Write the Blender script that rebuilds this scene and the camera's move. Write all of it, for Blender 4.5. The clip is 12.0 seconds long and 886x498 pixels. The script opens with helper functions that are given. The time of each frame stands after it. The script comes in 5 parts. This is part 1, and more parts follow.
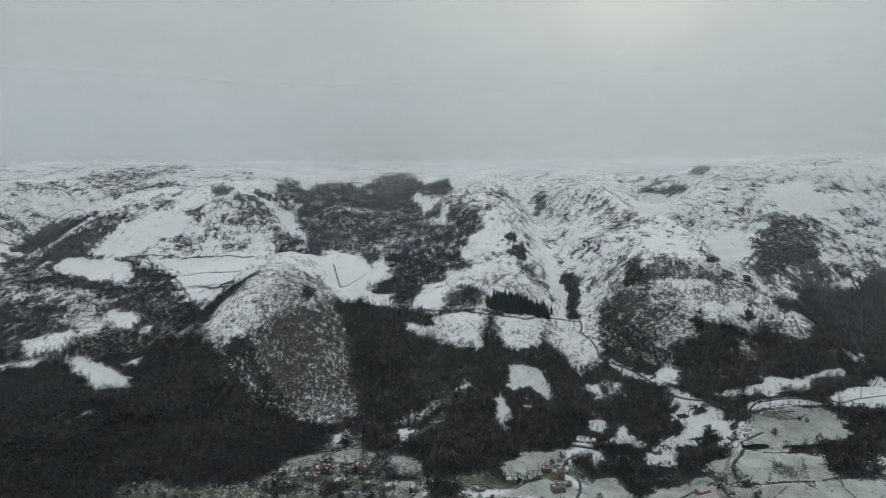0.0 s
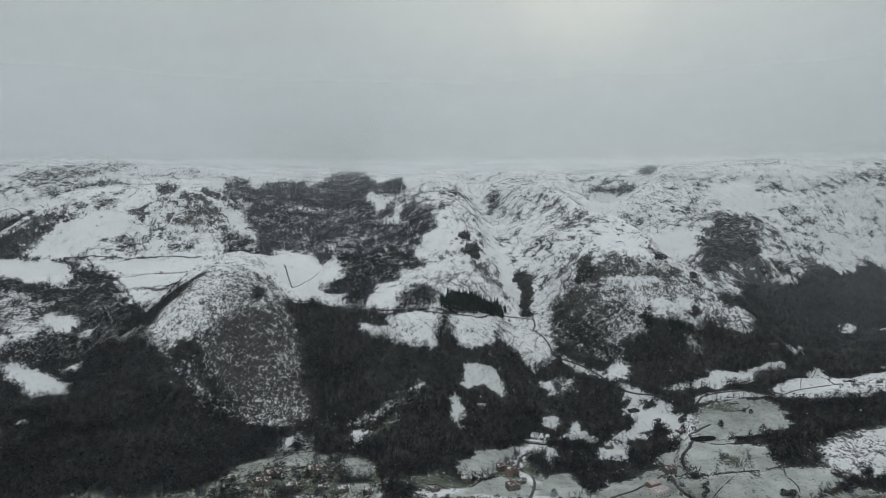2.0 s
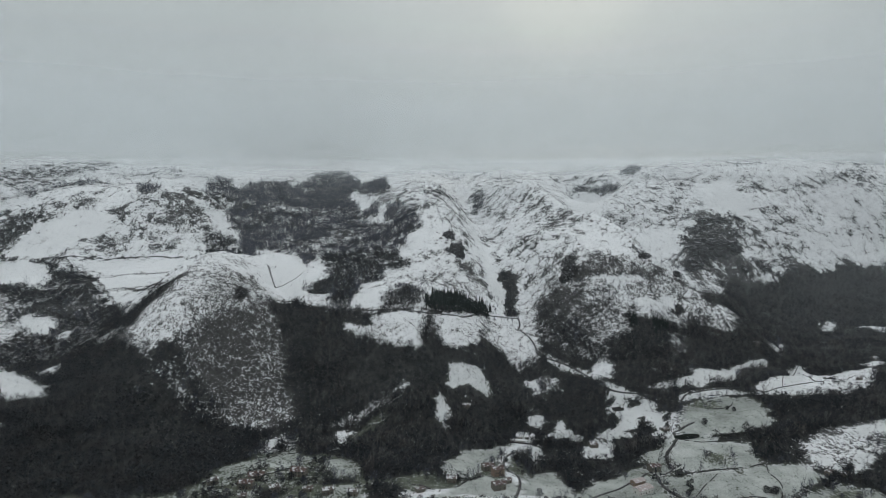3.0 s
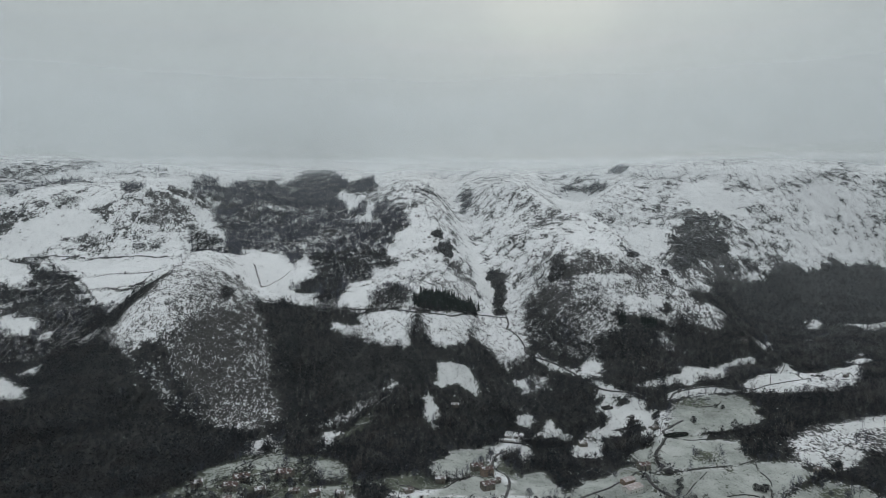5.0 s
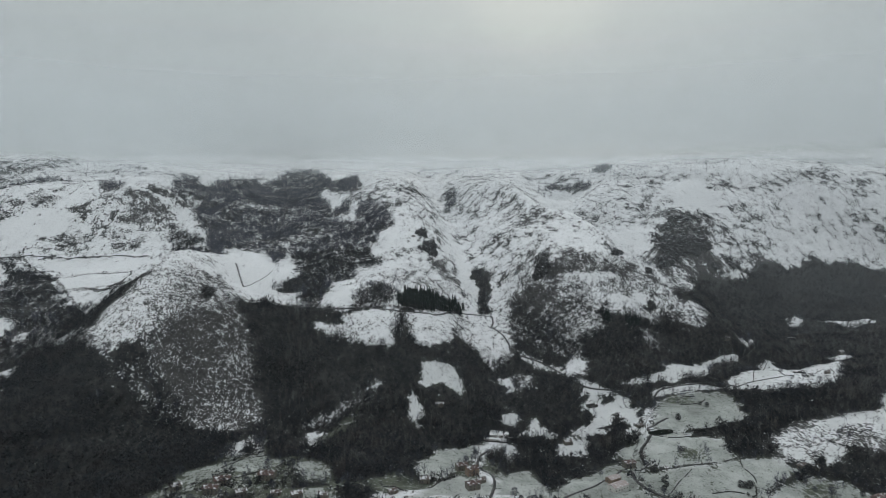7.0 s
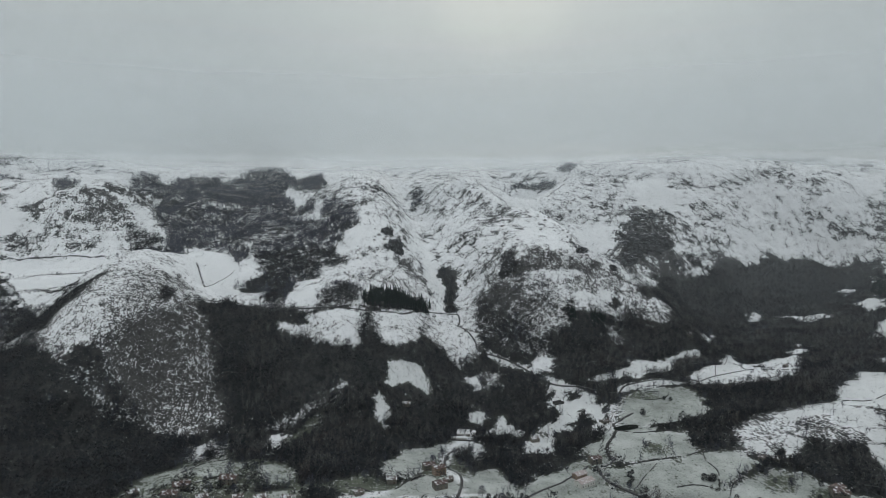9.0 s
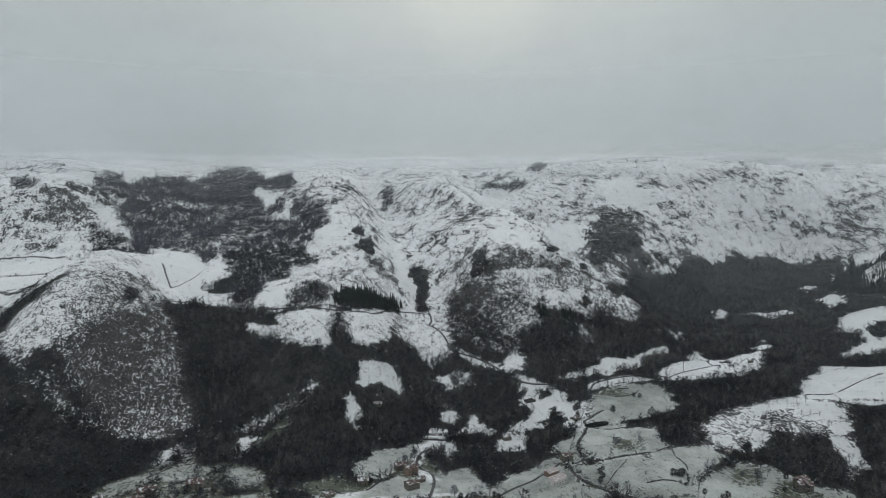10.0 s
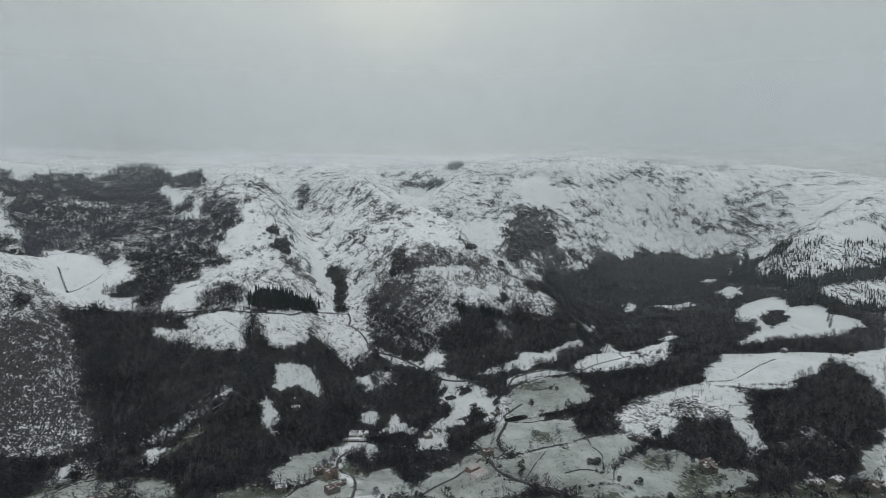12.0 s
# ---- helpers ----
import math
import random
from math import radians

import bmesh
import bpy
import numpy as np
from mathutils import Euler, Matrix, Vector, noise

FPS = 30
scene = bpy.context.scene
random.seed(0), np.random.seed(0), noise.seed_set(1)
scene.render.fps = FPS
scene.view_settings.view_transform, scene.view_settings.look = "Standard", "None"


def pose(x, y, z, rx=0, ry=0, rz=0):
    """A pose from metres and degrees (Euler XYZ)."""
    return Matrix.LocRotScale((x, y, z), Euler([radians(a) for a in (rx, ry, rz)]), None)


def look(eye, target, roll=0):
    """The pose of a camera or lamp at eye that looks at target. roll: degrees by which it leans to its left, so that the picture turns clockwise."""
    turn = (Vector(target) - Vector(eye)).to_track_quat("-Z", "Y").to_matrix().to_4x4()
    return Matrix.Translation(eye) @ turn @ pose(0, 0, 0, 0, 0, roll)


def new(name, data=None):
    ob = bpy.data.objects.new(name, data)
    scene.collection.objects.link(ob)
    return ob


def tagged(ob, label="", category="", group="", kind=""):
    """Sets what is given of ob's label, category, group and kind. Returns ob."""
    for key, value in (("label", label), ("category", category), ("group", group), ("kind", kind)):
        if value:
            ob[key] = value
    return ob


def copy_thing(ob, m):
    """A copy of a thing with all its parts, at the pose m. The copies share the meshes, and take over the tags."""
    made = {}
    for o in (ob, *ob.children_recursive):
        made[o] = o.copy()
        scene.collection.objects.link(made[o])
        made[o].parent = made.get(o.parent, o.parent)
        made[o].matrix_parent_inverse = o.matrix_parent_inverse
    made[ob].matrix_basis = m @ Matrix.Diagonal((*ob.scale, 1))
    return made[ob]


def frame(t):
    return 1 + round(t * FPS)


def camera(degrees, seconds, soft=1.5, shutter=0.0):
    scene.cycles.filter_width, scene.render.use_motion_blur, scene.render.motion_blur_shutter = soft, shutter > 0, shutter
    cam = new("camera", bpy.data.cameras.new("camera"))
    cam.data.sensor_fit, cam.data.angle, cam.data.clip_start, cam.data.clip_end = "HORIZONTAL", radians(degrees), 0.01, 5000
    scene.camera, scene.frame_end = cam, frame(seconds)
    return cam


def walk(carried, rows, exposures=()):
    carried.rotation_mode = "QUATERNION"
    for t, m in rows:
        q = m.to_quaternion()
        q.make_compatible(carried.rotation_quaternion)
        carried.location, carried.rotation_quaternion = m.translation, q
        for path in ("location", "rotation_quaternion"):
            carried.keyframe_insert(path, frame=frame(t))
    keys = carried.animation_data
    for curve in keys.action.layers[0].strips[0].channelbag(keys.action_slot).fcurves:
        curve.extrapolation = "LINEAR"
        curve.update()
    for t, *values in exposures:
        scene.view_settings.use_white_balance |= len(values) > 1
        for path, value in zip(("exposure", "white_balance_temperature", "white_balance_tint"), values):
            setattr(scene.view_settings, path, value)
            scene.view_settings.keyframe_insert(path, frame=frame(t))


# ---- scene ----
cam = camera(69.82, 12.0, soft=0.85)
# seconds, x, y, z in metres, yaw, pitch, roll in degrees: a slow, level flight ahead that turns to the right
ROWS = [
    (0.0, 0.24, 0.18, 404.96, -0.00, -4.50, -0.00),
    (0.5, 0.35, 1.47, 404.49, -0.41, -4.51, -0.01),
    (1.0, 0.42, 2.90, 403.99, -1.73, -4.52, -0.02),
    (1.5, 0.46, 4.46, 403.46, -3.08, -4.52, -0.03),
    (2.0, 0.49, 6.11, 402.90, -4.19, -4.53, -0.03),
    (2.5, 0.52, 7.84, 402.32, -5.15, -4.53, -0.03),
    (3.0, 0.57, 9.61, 401.71, -5.58, -4.53, -0.04),
    (5.0, 1.06, 16.83, 399.06, -6.66, -4.54, -0.04),
    (5.5, 1.29, 18.60, 398.36, -7.01, -4.55, -0.03),
    (6.0, 1.55, 20.33, 397.65, -7.37, -4.55, -0.03),
    (6.5, 1.86, 22.03, 396.94, -7.71, -4.55, -0.03),
    (7.0, 2.21, 23.68, 396.23, -8.07, -4.56, -0.02),
    (9.0, 3.81, 29.86, 393.52, -11.10, -4.60, -0.01),
    (9.5, 4.22, 31.32, 392.91, -12.25, -4.61, -0.00),
    (10.0, 4.59, 32.77, 392.34, -13.69, -4.63, 0.00),
    (10.5, 4.93, 34.21, 391.83, -15.82, -4.65, 0.00),
    (11.0, 5.20, 35.66, 391.37, -18.68, -4.67, 0.01),
    (11.5, 5.39, 37.14, 390.97, -20.70, -4.69, 0.01),
    (12.0, 5.47, 38.67, 390.66, -21.06, -4.72, 0.01),
]
walk(cam, [(t, pose(x, y, z, 90 + pitch, roll, yaw)) for t, x, y, z, yaw, pitch, roll in ROWS])

# ---- sky, sun and exposure ----
SUN_AZ, SUN_EL = 16.5, 18.0  # degrees to the right of ahead, and up
sun_way = Vector((math.sin(radians(SUN_AZ)) * math.cos(radians(SUN_EL)), math.cos(radians(SUN_AZ)) * math.cos(radians(SUN_EL)), math.sin(radians(SUN_EL))))


def overcast_world():
    world = bpy.data.worlds.new("overcast_sky")
    scene.world = world
    world.use_nodes = True
    nt = world.node_tree
    n, ln = nt.nodes, nt.links
    n.clear()
    out, bg = n.new("ShaderNodeOutputWorld"), n.new("ShaderNodeBackground")
    ln.new(bg.outputs[0], out.inputs[0])
    sky = n.new("ShaderNodeTexSky")
    sky.sky_type, sky.sun_disc = "NISHITA", False
    sky.sun_elevation, sky.sun_rotation = radians(SUN_EL), radians(SUN_AZ)
    tc = n.new("ShaderNodeTexCoord")
    sep = n.new("ShaderNodeSeparateXYZ")
    ln.new(tc.outputs["Generated"], sep.inputs[0])
    # cloud brightness: dull near the skyline, brighter towards the zenith
    ramp = n.new("ShaderNodeValToRGB")
    ln.new(sep.outputs["Z"], ramp.inputs[0])
    el = ramp.color_ramp.elements
    el[0].position, el[0].color = 0.0, (0.358, 0.395, 0.41, 1)
    el[1].position, el[1].color = 1.0, (0.98, 1.03, 1.06, 1)
    for p, c in ((0.06, (0.378, 0.415, 0.43)), (0.16, (0.432, 0.475, 0.485)), (0.28, (0.481, 0.53, 0.535)), (0.5, (0.73, 0.775, 0.79))):
        e = el.new(p)
        e.color = (*c, 1)
    # long soft streaks of cloud
    mp = n.new("ShaderNodeMapping")
    mp.inputs["Scale"].default_value = (1.6, 1.6, 9.0)
    ln.new(tc.outputs["Generated"], mp.inputs[0])
    noi = n.new("ShaderNodeTexNoise")
    noi.inputs["Scale"].default_value, noi.inputs["Detail"].default_value, noi.inputs["Roughness"].default_value = 1.7, 3.0, 0.5
    ln.new(mp.outputs[0], noi.inputs["Vector"])
    mr = n.new("ShaderNodeMapRange")
    mr.inputs["From Min"].default_value, mr.inputs["From Max"].default_value = 0.3, 0.7
    mr.inputs["To Min"].default_value, mr.inputs["To Max"].default_value = 0.965, 1.035
    ln.new(noi.outputs[0], mr.inputs[0])
    mul = n.new("ShaderNodeVectorMath")
    mul.operation = "SCALE"
    ln.new(ramp.outputs[0], mul.inputs[0])
    ln.new(mr.outputs[0], mul.inputs["Scale"])
    # the sun's glow through the cloud
    dot = n.new("ShaderNodeVectorMath")
    dot.operation = "DOT_PRODUCT"
    dot.inputs[1].default_value = sun_way
    ln.new(tc.outputs["Generated"], dot.inputs[0])
    glow = n.new("ShaderNodeMapRange")
    glow.interpolation_type = "SMOOTHERSTEP"
    glow.inputs["From Min"].default_value, glow.inputs["From Max"].default_value = math.cos(radians(27)), 1.0
    ln.new(dot.outputs["Value"], glow.inputs[0])
    tint = n.new("ShaderNodeVectorMath")
    tint.operation = "SCALE"
    tint.inputs[0].default_value = (0.058, 0.060, 0.057)
    ln.new(glow.outputs[0], tint.inputs["Scale"])
    core = n.new("ShaderNodeMapRange")
    core.interpolation_type = "SMOOTHERSTEP"
    core.inputs["From Min"].default_value, core.inputs["From Max"].default_value = math.cos(radians(8)), 1.0
    ln.new(dot.outputs["Value"], core.inputs[0])
    warm = n.new("ShaderNodeVectorMath")
    warm.operation = "SCALE"
    warm.inputs[0].default_value = (0.060, 0.060, 0.042)
    ln.new(core.outputs[0], warm.inputs["Scale"])
    both = n.new("ShaderNodeVectorMath")
    ln.new(tint.outputs[0], both.inputs[0])
    ln.new(warm.outputs[0], both.inputs[1])
    add = n.new("ShaderNodeVectorMath")
    ln.new(mul.outputs[0], add.inputs[0])
    ln.new(both.outputs[0], add.inputs[1])
    # a little of the clear sky's own colour
    dim = n.new("ShaderNodeVectorMath")
    dim.operation = "SCALE"
    dim.inputs["Scale"].default_value = 0.05
    ln.new(sky.outputs[0], dim.inputs[0])
    mix = n.new("ShaderNodeMix")
    mix.data_type = "RGBA"
    mix.inputs["Factor"].default_value = 0.06
    ln.new(add.outputs[0], mix.inputs["A"])
    ln.new(dim.outputs[0], mix.inputs["B"])
    ln.new(mix.outputs["Result"], bg.inputs[0])
    bg.inputs["Strength"].default_value = 0.97


overcast_world()
sun = new("sun", bpy.data.lights.new("sun", "SUN"))
sun.data.energy, sun.data.angle, sun.data.color = 0.5, radians(25), (1.0, 0.96, 0.88)
sun.matrix_world = look(sun_way * 1000, (0, 0, 0))

# ---- materials ----


class Nodes:
    """A short hand for building node materials."""

    def __init__(self, name):
        self.mat = bpy.data.materials.new(name)
        self.mat.use_nodes = True
        self.tree = self.mat.node_tree
        self.bsdf = self.tree.nodes["Principled BSDF"]
        self.out = self.tree.nodes["Material Output"]
        self.bsdf.inputs["Specular IOR Level"].default_value = 0.25

    def add(self, kind, **values):
        node = self.tree.nodes.new("ShaderNode" + kind)
        for key, value in values.items():
            key = key.replace("_", " ")
            if isinstance(value, bpy.types.NodeSocket):
                self.tree.links.new(value, node.inputs[key])
            else:
                node.inputs[key].default_value = value
        return node

    def link(self, a, b):
        self.tree.links.new(a, b)

    def noise(self, scale, detail=4.0, rough=0.55, stretch=(1, 1, 1)):
        tc = self.tree.nodes.new("ShaderNodeTexCoord")
        mp = self.tree.nodes.new("ShaderNodeMapping")
        mp.inputs["Scale"].default_value = stretch
        self.link(tc.outputs["Object"], mp.inputs["Vector"])
        return self.add("TexNoise", Vector=mp.outputs[0], Scale=scale, Detail=detail, Roughness=rough).outputs[0]

    def math(self, op, a, b=None, c=None):
        node = self.tree.nodes.new("ShaderNodeMath")
        node.operation = op
        for i, v in enumerate((a, b, c)):
            if v is None:
                continue
            if isinstance(v, (int, float)):
                node.inputs[i].default_value = v
            else:
                self.link(v, node.inputs[i])
        return node.outputs[0]

    def span(self, v, lo, hi, a=0.0, b=1.0, smooth=False):
        node = self.add("MapRange")
        if smooth:
            node.interpolation_type = "SMOOTHSTEP"
        for i, value in enumerate((v, lo, hi, a, b)):
            if isinstance(value, (int, float)):
                node.inputs[i].default_value = value
            else:
                self.link(value, node.inputs[i])
        return node.outputs[0]

    def mix(self, fac, a, b):
        node = self.tree.nodes.new("ShaderNodeMix")
        node.data_type = "RGBA"
        for key, v in (("Factor", fac), ("A", a), ("B", b)):
            if isinstance(v, (int, float)):
                node.inputs[key].default_value = v
            elif isinstance(v, tuple):
                node.inputs[key].default_value = (*v, 1)
            else:
                self.link(v, node.inputs[key])
        return node.outputs["Result"]

    def attr(self, name):
        node = self.tree.nodes.new("ShaderNodeAttribute")
        node.attribute_name = name
        return node.outputs["Fac"]

    def finish(self, colour, rough=0.85, bump=None, height=0.3, distance=1.0):
        self.link(colour, self.bsdf.inputs["Base Color"])
        if isinstance(rough, (int, float)):
            self.bsdf.inputs["Roughness"].default_value = rough
        else:
            self.link(rough, self.bsdf.inputs["Roughness"])
        if bump is not None:
            b = self.add("Bump", Strength=height, Distance=distance, Height=bump)
            self.link(b.outputs[0], self.bsdf.inputs["Normal"])
        return self.mat


def ground_material():
    m = Nodes("snowy_ground")
    bare, thin, brown, stone = m.attr("level"), m.attr("thin"), m.attr("brown"), m.attr("stone")
    # rock ribs, runnels and drifts run down the slopes
    fine = m.noise(0.28, 6.0, 0.70, (1, 0.5, 0.8))
    mid = m.noise(0.05, 9.0, 0.71, (1, 0.55, 1.0))
    broad = m.noise(0.013, 4.0, 0.55)
    grain = m.noise(0.8, 4.0, 0.65)
    # where snow lies: patchy at all sizes, thinner on steep ground
    patch = m.math("ADD", m.math("MULTIPLY", fine, 0.46), m.math("ADD", m.math("MULTIPLY", mid, 0.46), m.math("MULTIPLY", broad, 0.08)))
    # the low hills carry smaller heather and stones than the high limestone country
    small = m.math("ADD", m.math("MULTIPLY", m.noise(0.52, 5.0, 0.68, (1, 0.5, 0.8)), 0.56), m.math("ADD", m.math("MULTIPLY", m.noise(0.13, 6.0, 0.68, (1, 0.55, 1.0)), 0.34), m.math("MULTIPLY", broad, 0.08)))
    patch = m.math("ADD", small, m.math("MULTIPLY", m.attr("craggy"), m.math("SUBTRACT", patch, small)))
    geo = m.tree.nodes.new("ShaderNodeNewGeometry")
    sep = m.add("SeparateXYZ", Vector=geo.outputs["Normal"])
    steep = m.span(sep.outputs["Z"], 0.93, 0.5, 0.0, 0.085)
    level = m.math("ADD", bare, steep)
    lies = m.span(m.math("SUBTRACT", patch, level), -0.018, 0.013, 0, 1, True)
    # bare ground below
    soil = m.mix(m.span(mid, 0.38, 0.62), (0.015, 0.017, 0.018), (0.042, 0.043, 0.042))
    soil = m.mix(m.math("MULTIPLY", brown, 0.8), soil, m.mix(fine, (0.046, 0.040, 0.037), (0.105, 0.090, 0.082)))
    soil = m.mix(stone, soil, m.mix(m.span(fine, 0.35, 0.65), (0.05, 0.05, 0.052), (0.21, 0.21, 0.21)))
    turf = m.mix(m.span(mid, 0.4, 0.65), (0.066, 0.078, 0.058), (0.140, 0.152, 0.118))
    soil = m.mix(thin, soil, turf)
    # snow: clean high up, thin and let through by grass on the low fields
    clean = m.mix(m.span(mid, 0.3, 0.7), (0.78, 0.80, 0.82), (0.87, 0.885, 0.90))
    veil = m.mix(m.span(m.math("ADD", m.math("MULTIPLY", broad, 0.34), m.math("ADD", m.math("MULTIPLY", mid, 0.34), m.math("MULTIPLY", grain, 0.32))), 0.41, 0.585), (0.100, 0.122, 0.094), (0.46, 0.49, 0.462))
    top = m.mix(m.math("MULTIPLY", thin, 0.85), clean, veil)
    colour = m.mix(lies, soil, top)
    relief = m.math("ADD", m.math("ADD", m.math("MULTIPLY", fine, 0.9), m.math("MULTIPLY", mid, 3.0)), m.math("MULTIPLY", lies, 0.25))
    return m.finish(colour, m.span(lies, 0, 1, 0.95, 0.6), relief, 0.7, 2.6)


def plant_material(name, dark, light, frost=0.0, warm=None):
    m = Nodes(name)
    geo = m.tree.nodes.new("ShaderNodeNewGeometry")
    rnd = geo.outputs["Random Per Island"]
    broad = m.noise(0.018, 3.0, 0.6)
    c = m.mix(m.math("ADD", m.math("MULTIPLY", rnd, 0.3), m.span(broad, 0.35, 0.65, 0, 0.7)), dark, light)
    if warm:
        c = m.mix(m.span(m.noise(0.03, 3.0, 0.6, (1, 1, 0.3)), 0.50, 0.68, 0, 0.6), c, warm)
    if frost:
        sep = m.add("SeparateXYZ", Vector=geo.outputs["Normal"])
        up = m.span(m.math("ADD", sep.outputs["Z"], m.span(m.noise(0.5), 0.3, 0.7, -0.35, 0.35)), 0.75, 1.0, 0, frost)
        c = m.mix(up, c, (0.78, 0.8, 0.82))
    m.bsdf.inputs["Specular IOR Level"].default_value = 0.05
    return m.finish(c, 0.9)


MAT_GROUND = ground_material()
MAT_OAK = plant_material("winter_oak_twigs", (0.0195, 0.0225, 0.0255), (0.042, 0.046, 0.051), 0.0, (0.042, 0.037, 0.037))
# beech twigs lightened and blued: haze over the far wood put into the colour
MAT_BEECH = plant_material("bare_beech_twigs", (0.037, 0.040, 0.054), (0.086, 0.092, 0.117), 0.04)
MAT_ASH = plant_material("bare_ash_twigs", (0.046, 0.047, 0.050), (0.112, 0.110, 0.108), 0.04, (0.100, 0.082, 0.075))
MAT_PINE = plant_material("pine_needles", (0.008, 0.013, 0.013), (0.020, 0.028, 0.026), 0.03)
MAT_SHRUB = plant_material("heath_shrub", (0.018, 0.020, 0.020), (0.058, 0.057, 0.052), 0.14)
MAT_BUSH = plant_material("evergreen_oak_leaves", (0.014, 0.017, 0.018), (0.036, 0.040, 0.040), 0.06)
MAT_ROCK = plant_material("limestone", (0.07, 0.07, 0.072), (0.24, 0.24, 0.235), 0.55)


def surface(name, dark, light, scale, rough=0.85, bump=0.3, distance=0.05, snow=0.0, stretch=(1, 1, 1)):
    """A plain worn surface: two tones mixed by noise at two sizes, with snow lying on its upper faces."""
    m = Nodes(name)
    a, b = m.noise(scale, 5.0, 0.6, stretch), m.noise(scale * 7, 3.0, 0.6, stretch)
    c = m.mix(m.span(m.math("ADD", m.math("MULTIPLY", a, 0.6), m.math("MULTIPLY", b, 0.4)), 0.35, 0.65), dark, light)
    inf = m.tree.nodes.new("ShaderNodeObjectInfo")
    c = m.mix(m.span(inf.outputs["Random"], 0, 1, 0, 0.3), c, dark)
    if snow:
        geo = m.tree.nodes.new("ShaderNodeNewGeometry")
        sep = m.add("SeparateXYZ", Vector=geo.outputs["Normal"])
        lie = m.math("MULTIPLY", m.span(sep.outputs["Z"], 0.3, 0.6), m.span(m.noise(0.35, 5.0, 0.6), 0.62 - 0.3 * snow, 0.70 - 0.3 * snow))
        c = m.mix(lie, c, (0.74, 0.76, 0.78))
    return m.finish(c, rough, b, bump, distance)


MAT_ASPHALT = surface("wet_asphalt", (0.024, 0.025, 0.026), (0.055, 0.055, 0.055), 0.08, 0.55, 0.3, 0.05, 0.08)
MAT_DRYSTONE = surface("dry_stone", (0.030, 0.030, 0.029), (0.085, 0.084, 0.080), 0.5, 0.9, 0.8, 0.3, 0.08)
MAT_PLASTER = surface("weathered_plaster", (0.52, 0.51, 0.48), (0.74, 0.73, 0.70), 0.3)
MAT_STONEWALL = surface("rubble_masonry", (0.10, 0.092, 0.08), (0.22, 0.205, 0.175), 0.6, 0.9, 0.7, 0.1)
MAT_OCHRE = surface("ochre_render", (0.20, 0.145, 0.11), (0.29, 0.22, 0.175), 0.3)
MAT_TILE = surface("clay_roof_tile", (0.075, 0.052, 0.048), (0.135, 0.090, 0.080), 0.5, 0.8, 0.5, 0.1, 0.30)
MAT_TILE_SNOW = surface("snowy_roof_tile", (0.085, 0.066, 0.060), (0.15, 0.12, 0.11), 0.5, 0.8, 0.5, 0.1, 0.55)
MAT_PALE_TILE = surface("faded_pink_tile", (0.34, 0.29, 0.275), (0.46, 0.41, 0.40), 0.4, 0.8, 0.5, 0.1, 0.2)
MAT_TIMBER = surface("dark_timber", (0.04, 0.03, 0.022), (0.09, 0.07, 0.05), 1.0)
MAT_FRAME = surface("grey_window_frame", (0.25, 0.25, 0.25), (0.4, 0.4, 0.4), 1.0)
MAT_BARK = surface("grey_bark", (0.05, 0.045, 0.04), (0.11, 0.10, 0.09), 0.8)
MAT_ROOF_SNOW = surface("roof_snow", (0.66, 0.68, 0.70), (0.80, 0.82, 0.83), 0.3, 0.6)


def glass_material():
    m = Nodes("dark_window_glass")
    m.bsdf.inputs["Base Color"].default_value = (0.02, 0.024, 0.028, 1)
    m.bsdf.inputs["Roughness"].default_value = 0.08
    m.bsdf.inputs["Specular IOR Level"].default_value = 0.5
    return m.mat


def water_material():
    m = Nodes("pond_water")
    rip = m.noise(0.8, 3.0)
    m.bsdf.inputs["Specular IOR Level"].default_value = 0.0
    return m.finish(m.mix(rip, (0.010, 0.013, 0.012), (0.020, 0.024, 0.021)), 0.2, rip, 0.05, 0.1)


def haze_cloud_material(name, thick, tint, back=0.0):
    """Sheet standing in for haze and cloud: lets part of what is behind it through, and passes on the light that falls
    on it.
    """
    m = Nodes(name)
    n = m.noise(0.0022, 5.0, 0.55, (1, 1.6, 1))
    edge = m.attr("veil")
    alpha = m.math("MULTIPLY", edge, m.span(n, 0.25, 0.65, thick * 0.86, thick))
    tr = m.tree.nodes.new("ShaderNodeBsdfTransparent")
    tl = m.tree.nodes.new("ShaderNodeBsdfTranslucent")
    tl.inputs[0].default_value = tint
    df = m.tree.nodes.new("ShaderNodeBsdfDiffuse")
    df.inputs[0].default_value = tint
    body = m.add("MixShader", Fac=back)
    m.link(tl.outputs[0], body.inputs[1])
    m.link(df.outputs[0], body.inputs[2])
    both = m.add("MixShader", Fac=alpha)
    m.link(tr.outputs[0], both.inputs[1])
    m.link(body.outputs[0], both.inputs[2])
    m.link(both.outputs[0], m.out.inputs["Surface"])
    return m.mat


def rock_face_material():
    m = Nodes("dark_limestone_face")
    a, b = m.noise(0.12, 6.0, 0.6, (1, 1, 2.5)), m.noise(0.9, 5.0, 0.65, (1, 1, 0.5))
    c = m.mix(m.span(a, 0.35, 0.65), (0.026, 0.028, 0.031), (0.075, 0.076, 0.080))
    geo = m.tree.nodes.new("ShaderNodeNewGeometry")
    sep = m.add("SeparateXYZ", Vector=geo.outputs["Normal"])
    lie = m.span(m.math("ADD", sep.outputs["Z"], m.span(b, 0.3, 0.7, -0.3, 0.3)), 0.84, 1.02)
    return m.finish(m.mix(lie, c, (0.78, 0.8, 0.82)), 0.9, b, 0.8, 1.5)


MAT_ROCK_FACE = rock_face_material()
MAT_GLASS, MAT_WATER = glass_material(), water_material()


# ---- land ----


